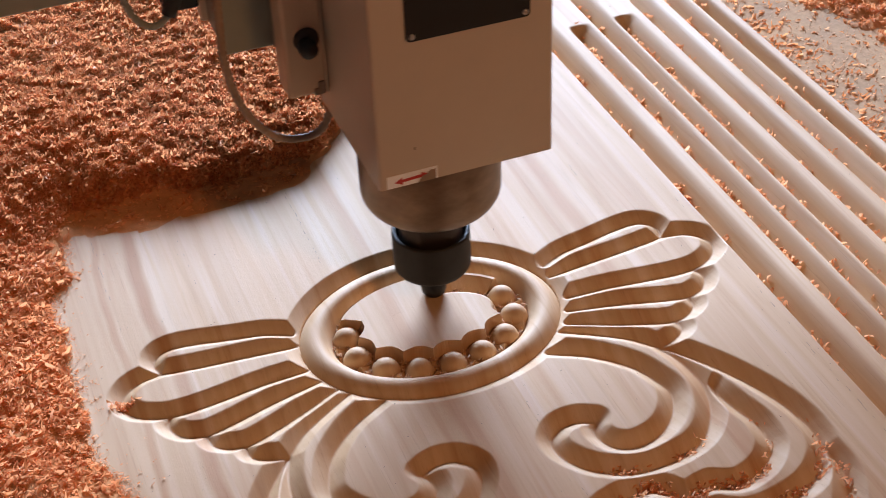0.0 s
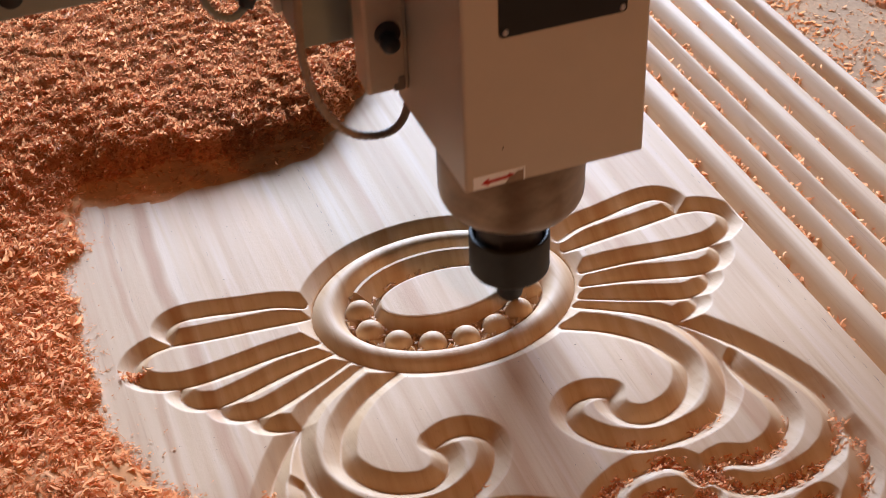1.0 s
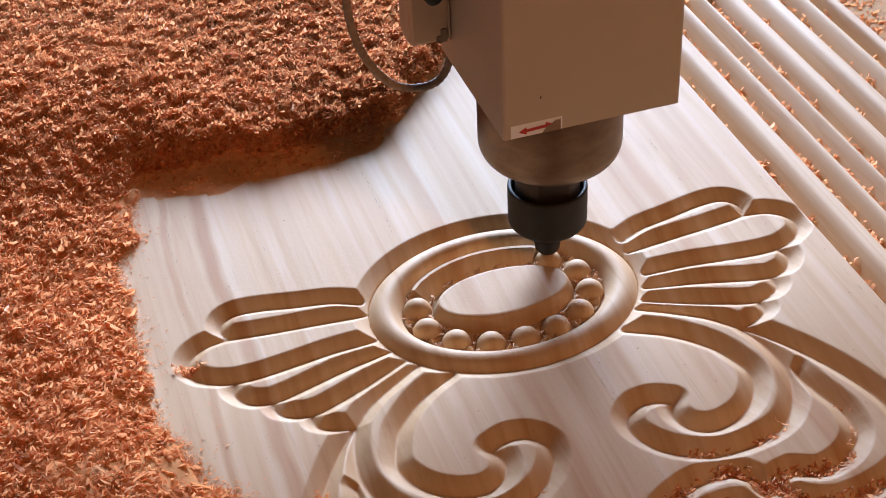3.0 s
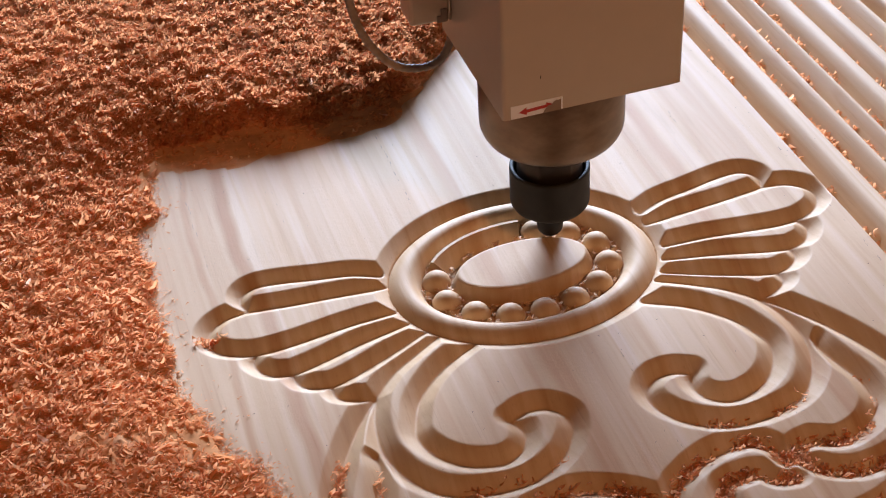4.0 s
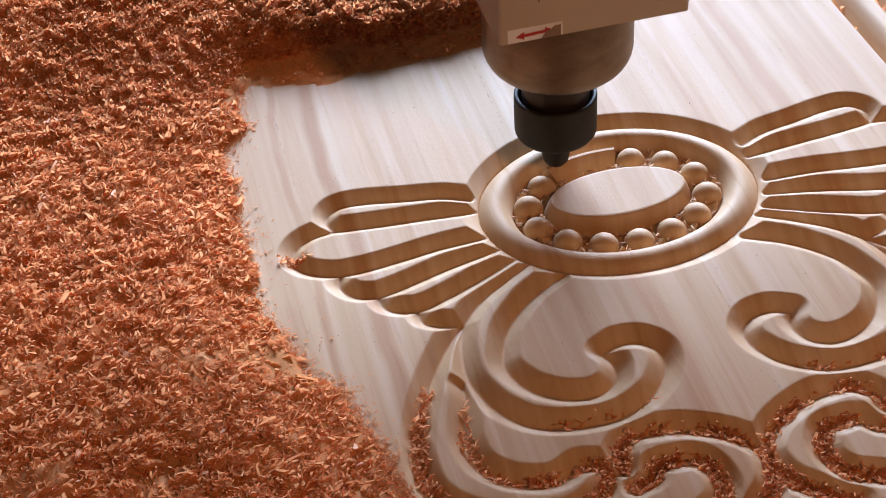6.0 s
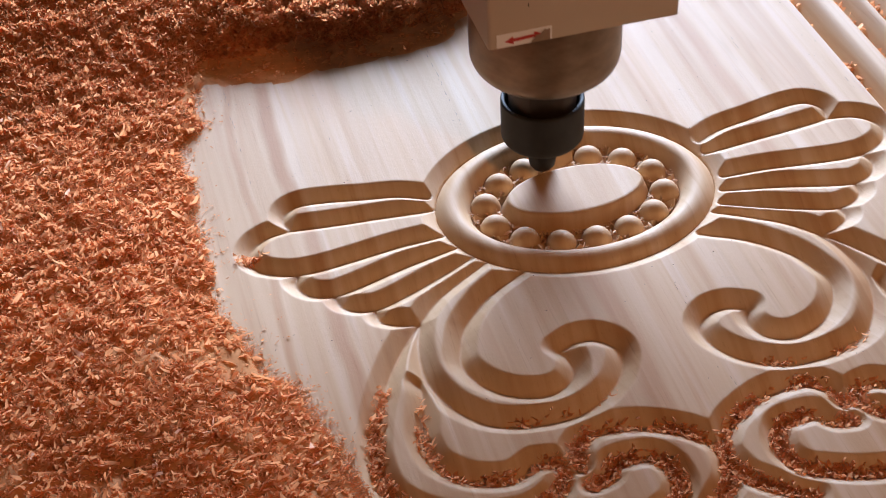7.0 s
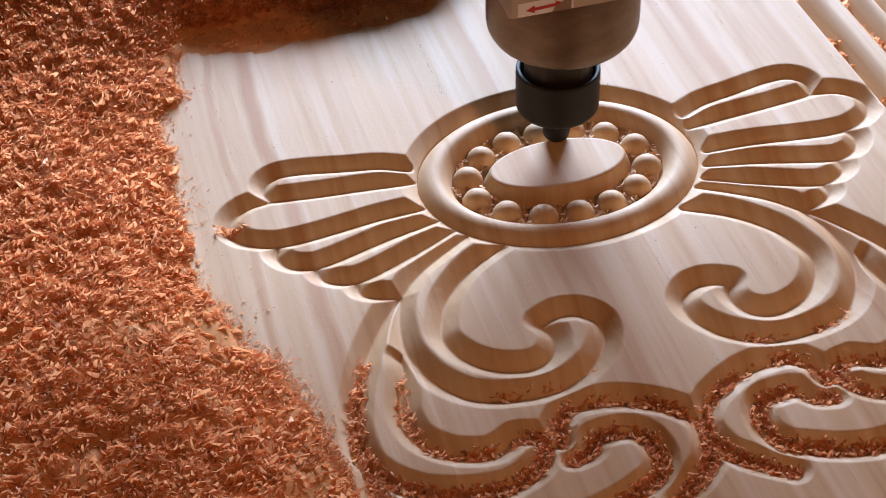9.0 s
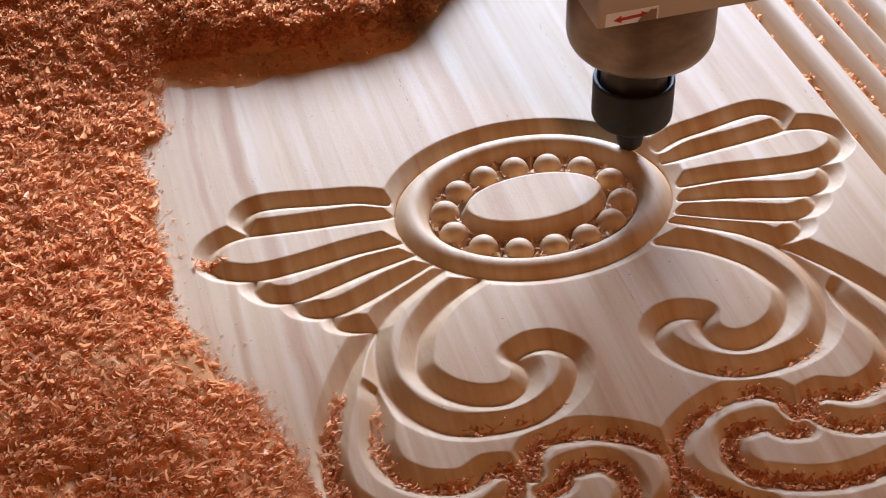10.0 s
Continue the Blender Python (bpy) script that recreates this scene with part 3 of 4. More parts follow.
far = np.stack([rng.uniform(-0.62, 0.14, 60000), rng.uniform(-0.42, 1.0, 60000)], axis=1)
far = far[(far[:, 1] > 0.51) | (far[:, 0] < -0.465) | (far[:, 1] < -0.295)]
h = heap_height(far[:, 0], far[:, 1])
far, h = far[h > 0.0003], h[h > 0.0003]
mesh_part("loose_shavings", flakes("loose_shavings", np.column_stack([far, h]), 0.011, rng, 0.55, 1.0), CHIPS, heap)


def height_at(x, y):
    """The carved surface's height at points, from its grid."""
    i = np.clip(np.searchsorted(GX, x) - 1, 0, len(GX) - 2)
    j = np.clip(np.searchsorted(GY, y) - 1, 0, len(GY) - 2)
    return GZ[j, i]


# crumbs strewn along the heap's edge and over the panel
edge = np.column_stack([np.zeros(3800), rng.uniform(-0.30, 0.13, 3800)])
edge[:, 0] = edge_west(edge[:, 1]) + np.abs(rng.normal(0, np.where(np.arange(3800) < 3350, 0.0045, 0.011), 3800)) - 0.005
front_y = rng.uniform(-0.27, -0.12, 1500)
front_x = edge_west(front_y) + np.abs(rng.normal(0, 0.0062, 1500)) - 0.003
edge = np.concatenate([edge, np.column_stack([front_x, front_y])])
edge = edge[height_at(edge[:, 0], edge[:, 1]) > -0.0003]
crumbs = flakes("strewn_crumbs", np.column_stack([edge, np.full(len(edge), 0.0006)]), np.where(rng.uniform(0, 1, len(edge)) < 0.5, 0.0022, 0.0013), rng, 0.4, 0.6)
tagged(mesh_part("strewn_crumbs", crumbs, CHIPS, None, "small loose crumbs of wood beside the drift of shavings"), category="wood shavings", kind="stuff")


# shavings caught in the lower scrolls
lx, ly = rng.uniform(-0.165, 0.165, 120000), rng.uniform(-0.30, -0.125, 120000)
z = height_at(lx, ly)
want = np.maximum(np.clip((-0.170 - ly) / 0.04, 0, 1), 0.5 * np.clip((-0.115 - lx) / 0.02, 0, 1) * np.clip((-0.135 - ly) / 0.03, 0, 1)) * np.clip((-z - 0.0026) / 0.0022, 0, 1)
want *= np.clip(0.35 + hills(lx, ly, 0.03, 9) + np.clip((-0.19 - ly) / 0.05, 0, 1) + np.clip((-0.125 - lx) / 0.01, 0, 1), 0, 1)
want *= np.clip(1.25 - np.clip(lx, 0, 1) / 0.11, 0.10, 1)
take = rng.uniform(0, 1, 120000) < want * 0.75
pts = np.column_stack([lx[take], ly[take], z[take] + rng.uniform(0.0003, 0.0018, take.sum())])
tip = np.column_stack([rng.normal(-0.1815, 0.0028, 70), rng.normal(-0.0290, 0.0018, 70)])
pts = np.concatenate([pts, np.column_stack([tip, height_at(tip[:, 0], tip[:, 1]) + 0.0012])])
caught = flakes("caught_shavings", pts, 0.0042, rng, 0.4, 1.4, 0.27)
tagged(mesh_part("caught_shavings", caught, CAUGHT, None, "orange shavings caught in the carved scroll grooves"), category="wood shavings", kind="stuff")

# torn fibres between the beads
a = rng.uniform(0, 2 * math.pi, 800)
k = rng.choice([0.88, 1.13, 1.0], 800)
pts = np.column_stack([RING_X + BEAD_A * k * np.cos(a), RING_Y + (BEAD_B + (k - 1) * BEAD_A) * np.sin(a), rng.uniform(-0.0078, -0.0060, 800)])
free = np.min([np.hypot(pts[:, 0] - RING_X - BEAD_A * math.cos(b), pts[:, 1] - RING_Y - BEAD_B * math.sin(b)) for b in ANGLES], axis=0) > 0.0078
tagged(mesh_part("torn_fibres", flakes("torn_fibres", pts[free], 0.0044, rng, 0.7, 0.8), FIBRE, None, "torn wood fibres in the channel between the beads"), category="wood shavings", kind="stuff")

# specks of dust on the flat face
sx, sy = rng.uniform(-0.19, 0.33, 700), rng.uniform(-0.19, 0.5, 700)
flat = height_at(sx, sy) > -0.0002
tagged(mesh_part("dust_specks", flakes("dust_specks", np.column_stack([sx, sy, np.full(700, 0.0004)])[flat], 0.0010, rng, 0.2, 0.3), SPECK, None, "tiny dark specks of dust on the panel's face"), category="dust", kind="stuff")

# torn pores in a few lines along the grain
co = []
for x0, y0, y1, gap in ((0.1805, -0.25, 0.03, 0.006), (-0.0445, 0.045, 0.13, 0.004), (-0.119, 0.055, 0.115, 0.007), (0.055, 0.06, 0.13, 0.006), (-0.170, 0.03, 0.12, 0.008), (0.135, -0.02, 0.16, 0.012), (0.020, -0.19, -0.12, 0.012)):
    y = y0
    while y < y1:
        run = rng.uniform(0.001, 0.005)
        x, w = x0 + rng.normal(0, 0.0005), rng.uniform(0.0001, 0.00022)
        if height_at(np.array([x]), np.array([y]))[0] > -0.0002:
            co += [(x - w, y, 0.0003), (x + w, y, 0.0003), (x + w * 0.5, y + run, 0.0003), (x - w * 0.5, y + run, 0.0003)]
        y += run + rng.exponential(gap)
mesh_part("grain_pores", raw_mesh("grain_pores", np.array(co), np.arange(len(co)).reshape(-1, 4)), FLECK, panel)

# shavings lying in the flutes
fx, fy = [], []
for x0, end in FLUTES:
    for c in rng.uniform(-0.25, min(end, 0.8), 95):
        m = rng.randint(1, 6)
        fx += list(x0 + rng.normal(0.0005, 0.0012, m))
        fy += list(c + rng.normal(0, 0.004, m))
fx, fy = np.array(fx), np.array(fy)
pts = np.column_stack([fx, fy, height_at(fx, fy) + 0.0012])
tagged(mesh_part("flute_shavings", flakes("flute_shavings", pts, 0.0056, rng, 0.6, 1.2, 0.3), CAUGHT, None, "shavings lying along the straight flutes of the panel"), category="wood shavings", kind="stuff")

# dust and shavings on the bed east of the panel
ex = np.concatenate([rng.uniform(0.337, 0.75, 5200), rng.normal(0.52, 0.055, 16000), 0.337 + np.abs(rng.normal(0, 0.022, 2600))])
ey = np.concatenate([rng.uniform(-0.1, 0.9, 5200), rng.normal(0.27, 0.085, 16000), rng.uniform(-0.1, 0.7, 2600)])
ez = np.maximum(east_heap(ex, ey), BED_Z)
keep = rng.uniform(0, 1, len(ex)) < np.where(ez > BED_Z, 1.0, np.where((np.arange(len(ex)) < 5200) | (np.arange(len(ex)) >= 21200), 0.6, 0.15))
east = flakes("bed_shavings", np.column_stack([ex, ey, ez + 0.0008])[keep], 0.006, rng, 0.35, 0.9)
bed_heap = empty("bed_shavings", pose(0, 0, 0), "scattered shavings and a small pile on the machine bed", "wood shavings", kind="stuff")
mesh_part("scattered_shavings", east, CHIPS, bed_heap)
dust = np.column_stack([rng.uniform(0.335, 0.72, 9000), rng.uniform(-0.1, 0.8, 9000), np.full(9000, BED_Z + 0.0005)])
mesh_part("scattered_crumbs", flakes("scattered_crumbs", dust, 0.0024, rng, 0.3, 0.5), PALE_CHIPS, bed_heap)
EX, EY = axis_steps((0.36, 0.70, 0.005)), axis_steps((0.05, 0.52, 0.005))
gx, gy = np.meshgrid(EX, EY)
EZ = east_heap(gx, gy)
mesh_part("packed_layer", grid_mesh("packed_layer", EX, EY, EZ, (EZ[:-1, :-1] > BED_Z) | (EZ[1:, 1:] > BED_Z)), CHIP_BED, bed_heap, smooth=True)

# ---- added fixture, out of view, that carries the warm front fill ----
fill_lamp_fixture = empty("fill_lamp_fixture", look(LAMP_AT, (0.1, 0.0, 0.0)), "added metal shade and long arm round the unseen warm fill light", "lamp")
part("shade", lathe([(0.04, 0.14), (0.08, 0.13), (0.20, 0.02), (0.21, -0.01), (0.205, -0.01), (0.195, 0.02), (0.08, 0.12), (0, 0.12)], 40), GREY, fill_lamp_fixture, smooth=True)
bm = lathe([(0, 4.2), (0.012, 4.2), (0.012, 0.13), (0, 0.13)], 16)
part("arm", bm, GREY, fill_lamp_fixture)

# ---- the router head, its origin on the cutter's axis at the panel's face ----
head = empty("router_head", pose(0, 0, 0), "beige metal router head with black collet nut over the panel", "router head")


def arrow_shape():
    """A double-headed arrow in the x-z plane, 1 wide."""
    bm = bmesh.new()
    outline = [(-0.5, 0), (-0.28, 0.2), (-0.28, 0.075), (0.28, 0.075), (0.28, 0.2), (0.5, 0), (0.28, -0.2), (0.28, -0.075), (-0.28, -0.075), (-0.28, -0.2)]
    front = [bm.verts.new((x, -0.02, z)) for x, z in outline]
    back = [bm.verts.new((x, 0.02, z)) for x, z in outline]
    bm.faces.new(front)
    for k in range(len(front)):
        n = (k + 1) % len(front)
        bm.faces.new((front[k], front[n], back[n], back[k]))
    bmesh.ops.recalc_face_normals(bm, faces=bm.faces)
    return bm


def rounded_plate(bm, x0, x1, y0, y1, z0, z1, r):
    """A sheet in the x-z plane with rounded corners."""
    outline = []
    for cx, cz, a0 in ((x1 - r, z1 - r, 0), (x0 + r, z1 - r, 90), (x0 + r, z0 + r, 180), (x1 - r, z0 + r, 270)):
        outline += [(cx + r * math.cos(radians(a0 + k * 15)), cz + r * math.sin(radians(a0 + k * 15))) for k in range(7)]
    front = [bm.verts.new((x, y0, z)) for x, z in outline]
    back = [bm.verts.new((x, y1, z)) for x, z in outline]
    bm.faces.new(front)
    for k in range(len(front)):
        n = (k + 1) % len(front)
        bm.faces.new((front[k], front[n], back[n], back[k]))
    bmesh.ops.recalc_face_normals(bm, faces=bm.faces)


def screw(parent, x, y, z, r=0.0016):
    bm = lathe([(0, 0.0009), (r * 0.55, 0.0009), (r, 0.0004), (r, 0)], 16)
    bmesh.ops.rotate(bm, verts=bm.verts, cent=(0, 0, 0), matrix=Matrix.Rotation(radians(90), 3, "X"))
    bmesh.ops.translate(bm, verts=bm.verts, vec=(x, y, z))
    return part("screw", bm, STEEL, parent, smooth=True)


def build_head():
    # sheet-metal cover: a shell open below, so the spindle stands free in it
    bm = bmesh.new()
    x0, x1, y0, y1, z0, z1, w = -0.0430, 0.0525, -0.0500, 0.0500, 0.1163, 0.36, 0.0016
    box(bm, x0, x1, y0, y1, z0 - 0.01, z1, 0.0018, 3)
    bmesh.ops.bisect_plane(bm, geom=bm.verts[:] + bm.edges[:] + bm.faces[:], plane_co=(0, 0, z0), plane_no=(0, 0, -1), clear_outer=True)
    bmesh.ops.solidify(bm, geom=bm.faces[:], thickness=w)
    cover = part("cover", bm, HOUSING, head, "beige powder-coated sheet-metal cover")
    # rating plate with its frame of four screws
    bm = bmesh.new()
    rounded_plate(bm, -0.0246, 0.0397, y0 - 0.0010, y0, 0.1980, 0.2372, 0.0022)
    plate = part("rating_plate", bm, PANEL, cover, "black plate with pale line drawing")
    for sx in (-0.0217, 0.0371):
        for sz in (0.2007, 0.2344):
            screw(plate, sx, y0 - 0.0010, sz)
    part("print", tube([(-0.0150, y0 - 0.0011, 0.2420), (-0.0090, y0 - 0.0011, 0.2346), (-0.0045, y0 - 0.0011, 0.2288), (-0.0020, y0 - 0.0011, 0.2276), (0.0080, y0 - 0.0011, 0.2277), (0.0184, y0 - 0.0011, 0.2279), (0.0300, y0 - 0.0011, 0.2281)], 0.0002, 8), PRINT, plate, "thin pale outline print")
    bm = bmesh.new()
    rounded_plate(bm, -0.0246, 0.0397, y0 - 0.0014, y0, 0.2378, 0.3100, 0.0022)
    part("display_panel", bm, PANEL, cover, "black display panel")
    bm = bmesh.new()
    box(bm, -0.0235, -0.0230, y0 - 0.0002, y0, 0.1364, 0.1383, 0.0001, 1)
    part("scratch", bm, RUBBER, cover)
    # warning label with a red double arrow
    bm = bmesh.new()
    box(bm, -0.0391, -0.0118, y0 - 0.0004, y0, 0.1166, 0.1240, 0.0001, 1)
    sticker = part("label", bm, STICKER, cover, "white label with a red double-headed arrow")
    bm = arrow_shape()
    bmesh.ops.scale(bm, verts=bm.verts, vec=(0.0185, 0.01, 0.0105))
    bmesh.ops.rotate(bm, verts=bm.verts, cent=(0, 0, 0), matrix=Matrix.Rotation(radians(-3), 3, "Y"))
    bmesh.ops.translate(bm, verts=bm.verts, vec=(-0.0258, y0 - 0.0005, 0.1202))
    part("arrow", bm, RED, sticker)
    bm = bmesh.new()
    v = [bm.verts.new((x, y0 - 0.0009, z)) for x, z in ((-0.0117, 0.1165), (-0.0117, 0.1229), (-0.0130, 0.1223), (-0.0142, 0.1227), (-0.0158, 0.1217), (-0.0166, 0.1205), (-0.0186, 0.1203), (-0.0201, 0.1186), (-0.0214, 0.1165))]
    bm.faces.new(v)
    bmesh.ops.translate(bm, verts=bm.verts, vec=(-0.0012, 0, 0.0004))
    part("scuff", bm, HOSE, sticker)
    # spindle, nut, collet and cutter
    prof = [(0, 0.30), (0.0394, 0.30), (0.0394, 0.0790)]
    prof += [(0.0272 + 0.0122 * math.cos(k * math.pi / 24), 0.0790 - 0.0130 * math.sin(k * math.pi / 24)) for k in range(1, 13)]
    prof += [(0.0250, 0.0658), (0.0244, 0.0664), (0.012, 0.0668), (0, 0.0668)]
    part("spindle", lathe(prof, 72, (0.0014, 0)), SPINDLE, head, "polished steel spindle body", smooth=True)
    # the nut is a cup: a thin lip round a recess in which the shank turns
    prof = [(0, 0.0380), (0.0196, 0.0380), (0.0200, 0.0386), (0.0200, 0.0462), (0.0206, 0.0468), (0.0217, 0.0468), (0.0223, 0.0462), (0.0224, 0.0452), (0.0224, 0.0247), (0.0221, 0.0228), (0.0210, 0.0212), (0.0160, 0.0182), (0.0125, 0.0168), (0.0118, 0.0164), (0, 0.0164)]
    nut = part("collet_nut", lathe(prof, 72), BLACK, head, "black steel collet nut with a thin lip", smooth=True)
    # shank with two spanner flats
    bm = lathe([(0, 0.0690), (0.0180, 0.0690), (0.0182, 0.0680), (0.0182, 0.0382), (0, 0.0382)], 120)
    for v in bm.verts:
        v.co.y = max(-0.0160, min(0.0160, v.co.y))
    bmesh.ops.rotate(bm, verts=bm.verts, cent=(0, 0, 0), matrix=Matrix.Rotation(radians(-9), 3, "Z"))
    part("shank", bm, SHANK, nut)
    part("collet", lathe([(0, 0.0175), (0.0098, 0.0175), (0.0094, 0.0130), (0.0084, 0.0112), (0, 0.0110)], 40), BIT, head, smooth=True)
    prof = [(0, 0.0150), (0.0076, 0.0148), (0.0076, 0.0060), (0.0070, 0.0022), (0.0052, -0.0002), (0.0025, -0.0012), (0, -0.0014)]
    part("cutter", lathe(prof, 32), BIT, head, "tapered carbide cutter", smooth=True)
    # slide plate beside the cover, with its black knob
    bm = bmesh.new()
    box(bm, -0.0655, -0.0432, 0.0300, 0.0500, 0.1310, 0.36, 0.0020)
    slide = part("slide_plate", bm, SLIDE, head, "tan metal slide plate")
    # thin pale strip for the bright line down the plate's edge
    bm = bmesh.new()
    box(bm, -0.0447, -0.0436, 0.0285, 0.0300, 0.1320, 0.36, 0.0003)
    part("pale_edge_line", bm, PALE, slide)
    bm = lathe([(0, 0.009), (0.0040, 0.009), (0.0049, 0.0078), (0.0052, 0.004), (0.0044, 0.0), (0, 0)], 28)
    bmesh.ops.rotate(bm, verts=bm.verts, cent=(0, 0, 0), matrix=Matrix.Rotation(radians(90), 3, "X"))
    bmesh.ops.translate(bm, verts=bm.verts, vec=(-0.0540, 0.0285, 0.1635))
    part("knob", bm, RUBBER, slide, "round black knob", smooth=True)
    # flat disc that puts the soft shadow behind the knob into colour
    bm = lathe([(0, 0.0022), (0.0058, 0.0022), (0.0068, 0.0012), (0.0070, 0), (0, 0)], 28)
    bmesh.ops.rotate(bm, verts=bm.verts, cent=(0, 0, 0), matrix=Matrix.Rotation(radians(90), 3, "X"))
    bmesh.ops.translate(bm, verts=bm.verts, vec=(-0.0530, 0.0300, 0.1655))
    part("knob_shadow_disc", bm, KNOB_SHADOW, slide, smooth=True)
    # the notch's darkness is put into a thin raised brown patch
    bm = bmesh.new()
    box(bm, -0.0512, -0.0452, 0.0292, 0.0300, 0.1312, 0.1352, 0.0006)
    box(bm, -0.0488, -0.0452, 0.0291, 0.0300, 0.1345, 0.1392, 0.0006)
    part("notch_patch", bm, HOSE, slide)
    # carriage block and its bracket behind
    bm = bmesh.new()
    box(bm, -0.0900, -0.0610, 0.0600, 0.1000, 0.1490, 0.36, 0.0010)
    part("carriage_block", bm, GREY, head, "grey painted carriage block")
    bm = bmesh.new()
    box(bm, -0.0940, -0.0815, 0.0990, 0.1100, 0.1510, 0.36, 0.0010)
    part("bracket", bm, PALE, head)
    bm = bmesh.new()
    box(bm, -0.1130, -0.0942, 0.1000, 0.1190, 0.1600, 0.36, 0.0010)
    part("back_plate", bm, RUBBER, head)
    bm = bmesh.new()
    box(bm, -0.0640, 0.0500, 0.0505, 0.1000, 0.1490, 0.36, 0.0010)
    part("mounting_plate", bm, GREY, head)
    # corrugated cable loops
    part("cable", tube([(-0.0930, 0.045, 0.30), (-0.0940, 0.045, 0.23), (-0.0945, 0.042, 0.193), (-0.0955, 0.040, 0.156), (-0.0895, 0.040, 0.128), (-0.0760, 0.040, 0.107), (-0.0610, 0.040, 0.1000), (-0.0480, 0.040, 0.1020), (-0.0410, 0.040, 0.115), (-0.0400, 0.041, 0.138)], 0.0021, 12, 0.00028), HOSE, head, "dark corrugated metal cable", smooth=True)
    part("cable", tube([(-0.1410, 0.060, 0.30), (-0.1405, 0.060, 0.215), (-0.1370, 0.060, 0.187), (-0.1270, 0.060, 0.1755), (-0.1170, 0.060, 0.181), (-0.1125, 0.060, 0.198), (-0.1110, 0.060, 0.215), (-0.1110, 0.060, 0.30)], 0.0018, 12, 0.00028), GREY, head, "dark cable loop", smooth=True)
    part("cable_boot", tube([(-0.1172, 0.060, 0.1805), (-0.1130, 0.060, 0.190), (-0.1095, 0.060, 0.205), (-0.1085, 0.060, 0.23)], 0.0042, 16), RUBBER, head, "black rubber cable boot", smooth=True)


build_head()

# ---- gantry beam across the machine ----
gantry = empty("gantry_beam", pose(0, 0, 0), "grey metal gantry beam with bolt holes above the shavings", "gantry")
bm = bmesh.new()
box(bm, -0.70, 0.75, 0.1225, 0.2400, 0.1660, 0.38, 0.0015)
part("beam", bm, GREY, gantry)
for x in (-0.62, -0.46, -0.195, 0.15, 0.42):
    bm = lathe([(0, 0.002), (0.0060, 0.002), (0.0068, 0.0), (0, 0)], 24)
    bmesh.ops.rotate(bm, verts=bm.verts, cent=(0, 0, 0), matrix=Matrix.Rotation(radians(90), 3, "X"))
    bmesh.ops.translate(bm, verts=bm.verts, vec=(x, 0.1225, 0.1790))
    part("bolt", bm, BLACK, gantry, smooth=True)
for x0, x1 in ((-0.72, -0.69), (0.74, 0.77)):
    bm = bmesh.new()
    box(bm, x0, x1, 0.11, 0.27, BED_Z, 0.40, 0.002)
    part("gantry_leg", bm, GREY, gantry)

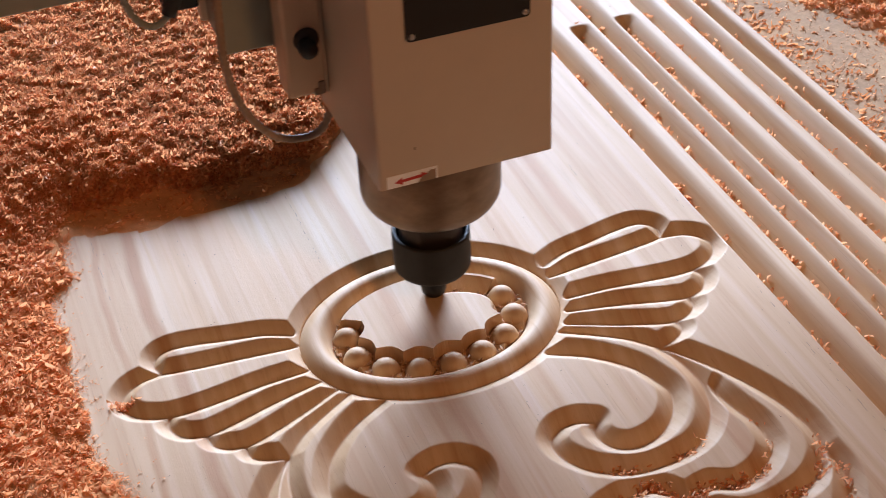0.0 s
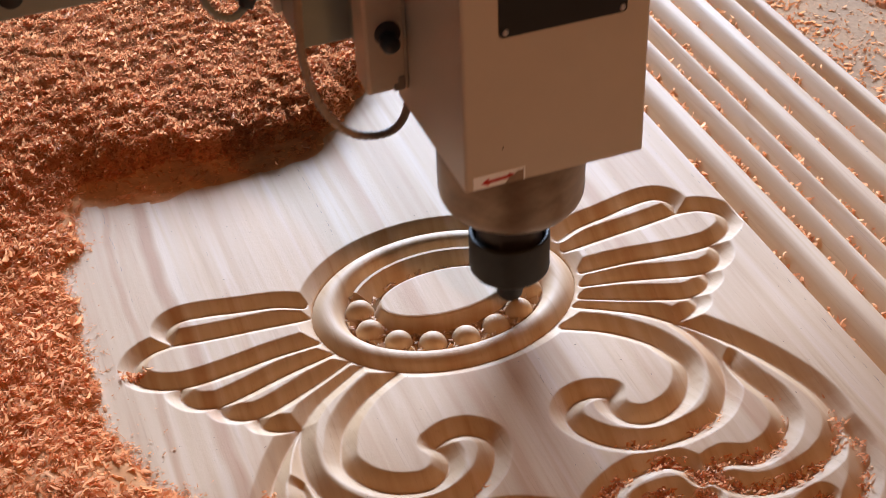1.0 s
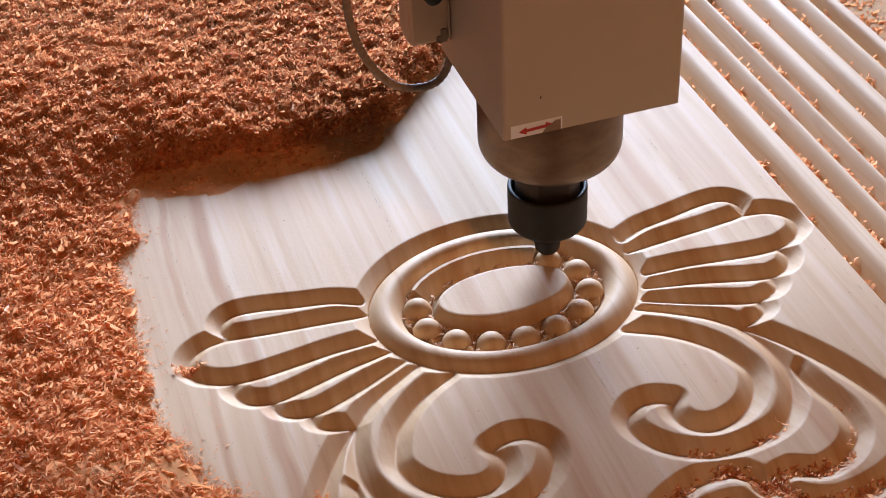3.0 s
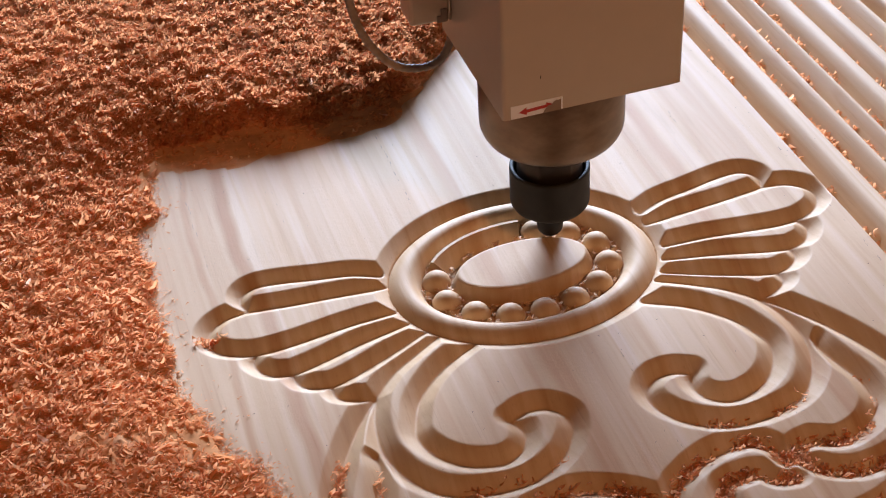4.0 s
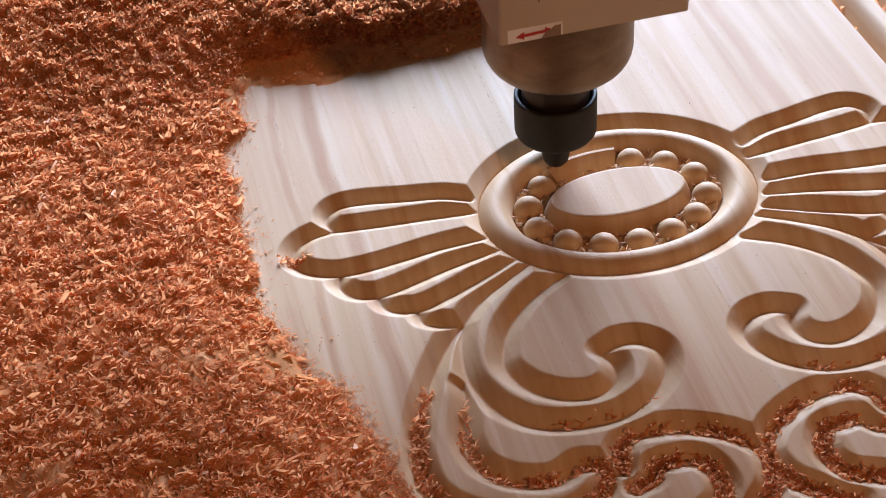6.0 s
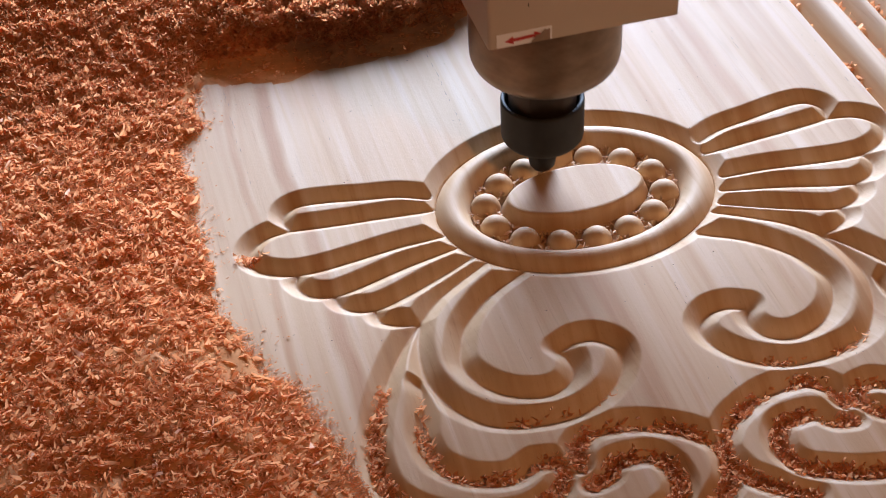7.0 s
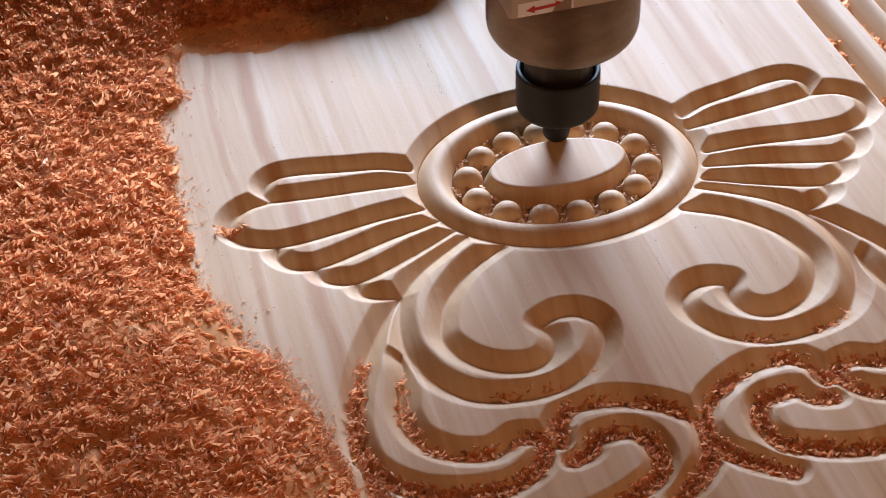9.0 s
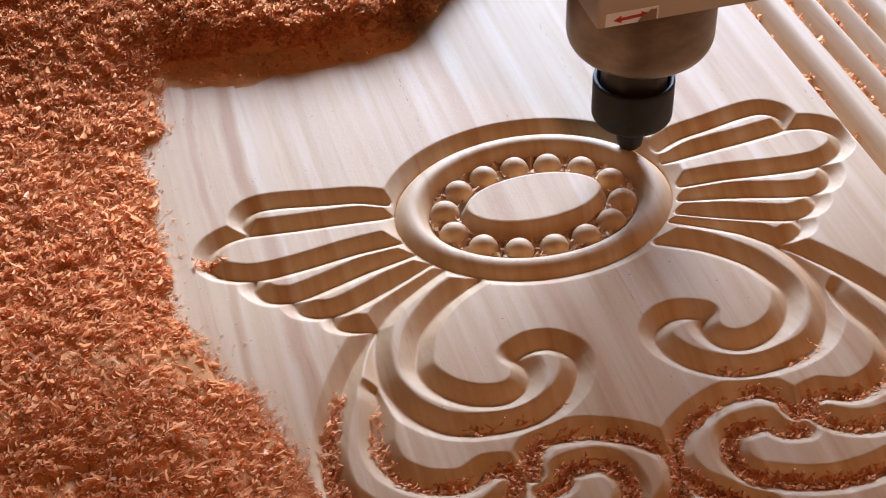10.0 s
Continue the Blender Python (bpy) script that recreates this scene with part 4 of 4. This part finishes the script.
# the cutter over the panel: seconds and plan place
TOOL = [
    (0.0, 0.0079, -0.0090),
    (0.1, -0.0078, -0.0089),
    (0.2, -0.0221, -0.0112),
    (0.3, -0.0347, -0.0130),
    (0.4, -0.0433, -0.0311),
    (0.5, -0.0392, -0.0454),
    (0.6, -0.0255, -0.0541),
    (0.7, -0.0116, -0.0606),
    (0.8, 0.0051, -0.0599),
    (0.9, 0.0197, -0.0573),
    (1.0, 0.0309, -0.0480),
    (1.1, 0.0440, -0.0152),
    (1.2, 0.0425, -0.0062),
    (1.3, 0.0422, -0.0071),
    (1.4, 0.0447, -0.0142),
    (1.5, 0.0359, -0.0205),
    (1.6, 0.0398, -0.0157),
    (1.7, 0.0315, -0.0077),
    (1.8, 0.0196, -0.0106),
    (1.9, 0.0261, -0.0219),
    (2.0, 0.0418, -0.0131),
    (2.1, 0.0364, -0.0011),
    (2.2, 0.0272, -0.0087),
    (2.3, 0.0352, -0.0190),
    (2.4, 0.0400, -0.0168),
    (2.5, 0.0404, -0.0130),
    (2.6, 0.0423, -0.0076),
    (2.7, 0.0423, -0.0045),
    (3.0, 0.0340, -0.0040),
    (3.2, 0.0300, 0.0010),
    (3.4, 0.0200, -0.0040),
    (3.6, 0.0100, -0.0100),
    (3.8, 0.0058, -0.0040),
    (3.9, 0.0175, -0.0096),
    (4.0, 0.0224, -0.0083),
    (4.1, 0.0234, -0.0040),
    (4.2, 0.0251, 0.0043),
    (4.3, 0.0258, 0.0074),
    (4.4, 0.0159, 0.0090),
    (4.5, -0.0026, 0.0116),
    (4.6, -0.0241, 0.0051),
    (4.7, -0.0276, 0.0077),
    (4.8, -0.0301, -0.0003),
    (4.9, -0.0338, 0.0002),
    (5.0, -0.0341, -0.0053),
    (5.1, -0.0432, -0.0003),
    (5.2, -0.0452, -0.0169),
    (5.4, -0.0460, -0.0120),
    (5.7, -0.0360, -0.0180),
    (6.0, -0.0260, 0.0060),
    (6.3, -0.0078, 0.0137),
    (6.4, -0.0101, 0.0095),
    (6.5, -0.0114, 0.0020),
    (6.6, -0.0130, 0.0002),
    (6.7, -0.0206, 0.0056),
    (6.8, -0.0323, 0.0033),
    (6.9, -0.0235, -0.0114),
    (7.0, -0.0127, -0.0052),
    (7.1, -0.0238, 0.0059),
    (7.2, -0.0335, -0.0044),
    (7.3, -0.0200, -0.0121),
    (7.4, -0.0132, -0.0041),
    (7.5, -0.0121, 0.0008),
    (7.6, -0.0108, 0.0046),
    (7.7, -0.0094, 0.0087),
    (7.8, -0.0062, 0.0076),
    (8.0, 0.0094, 0.0083),
    (8.1, 0.0084, 0.0060),
    (8.3, 0.0050, -0.0008),
    (8.4, -0.0084, 0.0026),
    (8.5, -0.0105, -0.0026),
    (8.7, 0.0034, 0.0026),
    (8.8, -0.0097, 0.0062),
    (9.0, 0.0042, -0.0081),
    (9.1, 0.0081, 0.0017),
    (9.3, 0.0097, 0.0062),
    (9.4, 0.0121, 0.0105),
    (9.5, 0.0278, 0.0142),
    (9.6, 0.0515, 0.0101),
    (9.7, 0.0640, 0.0118),
    (9.8, 0.0654, 0.0114),
    (9.9, 0.0649, -0.0002),
    (10.0, 0.0634, -0.0022),
]



LIFT = [(0.0, 0.0), (9.3, 0.0), (9.42, 0.003), (9.62, 0.003), (9.85, 0.0), (10.0, 0.0)]


def motions():
    walk(cam, [(t, pose(*p)) for t, *p in PATH])
    walk(head, [(t, pose(x, y, float(np.interp(t, *zip(*LIFT))))) for t, x, y in TOOL])
    walk(gantry, [(t, pose(0, y, 0)) for t, x, y in TOOL])
    for piece, t0, t1 in MILLED:
        rows = [(0.0, pose(0, 0, 0)), (t0, pose(0, 0, 0)), (t1, pose(0, 0, -0.0098)), (10.0, pose(0, 0, -0.0098))]
        walk(piece, rows)
    for bead, at, t0, t1 in FREED:
        below = Matrix.Translation((0, 0, -0.0092)) @ at
        walk(bead, [(0.0, below), (t0 + 0.2, below), (t1 - 0.1, at), (10.0, at)])


motions()
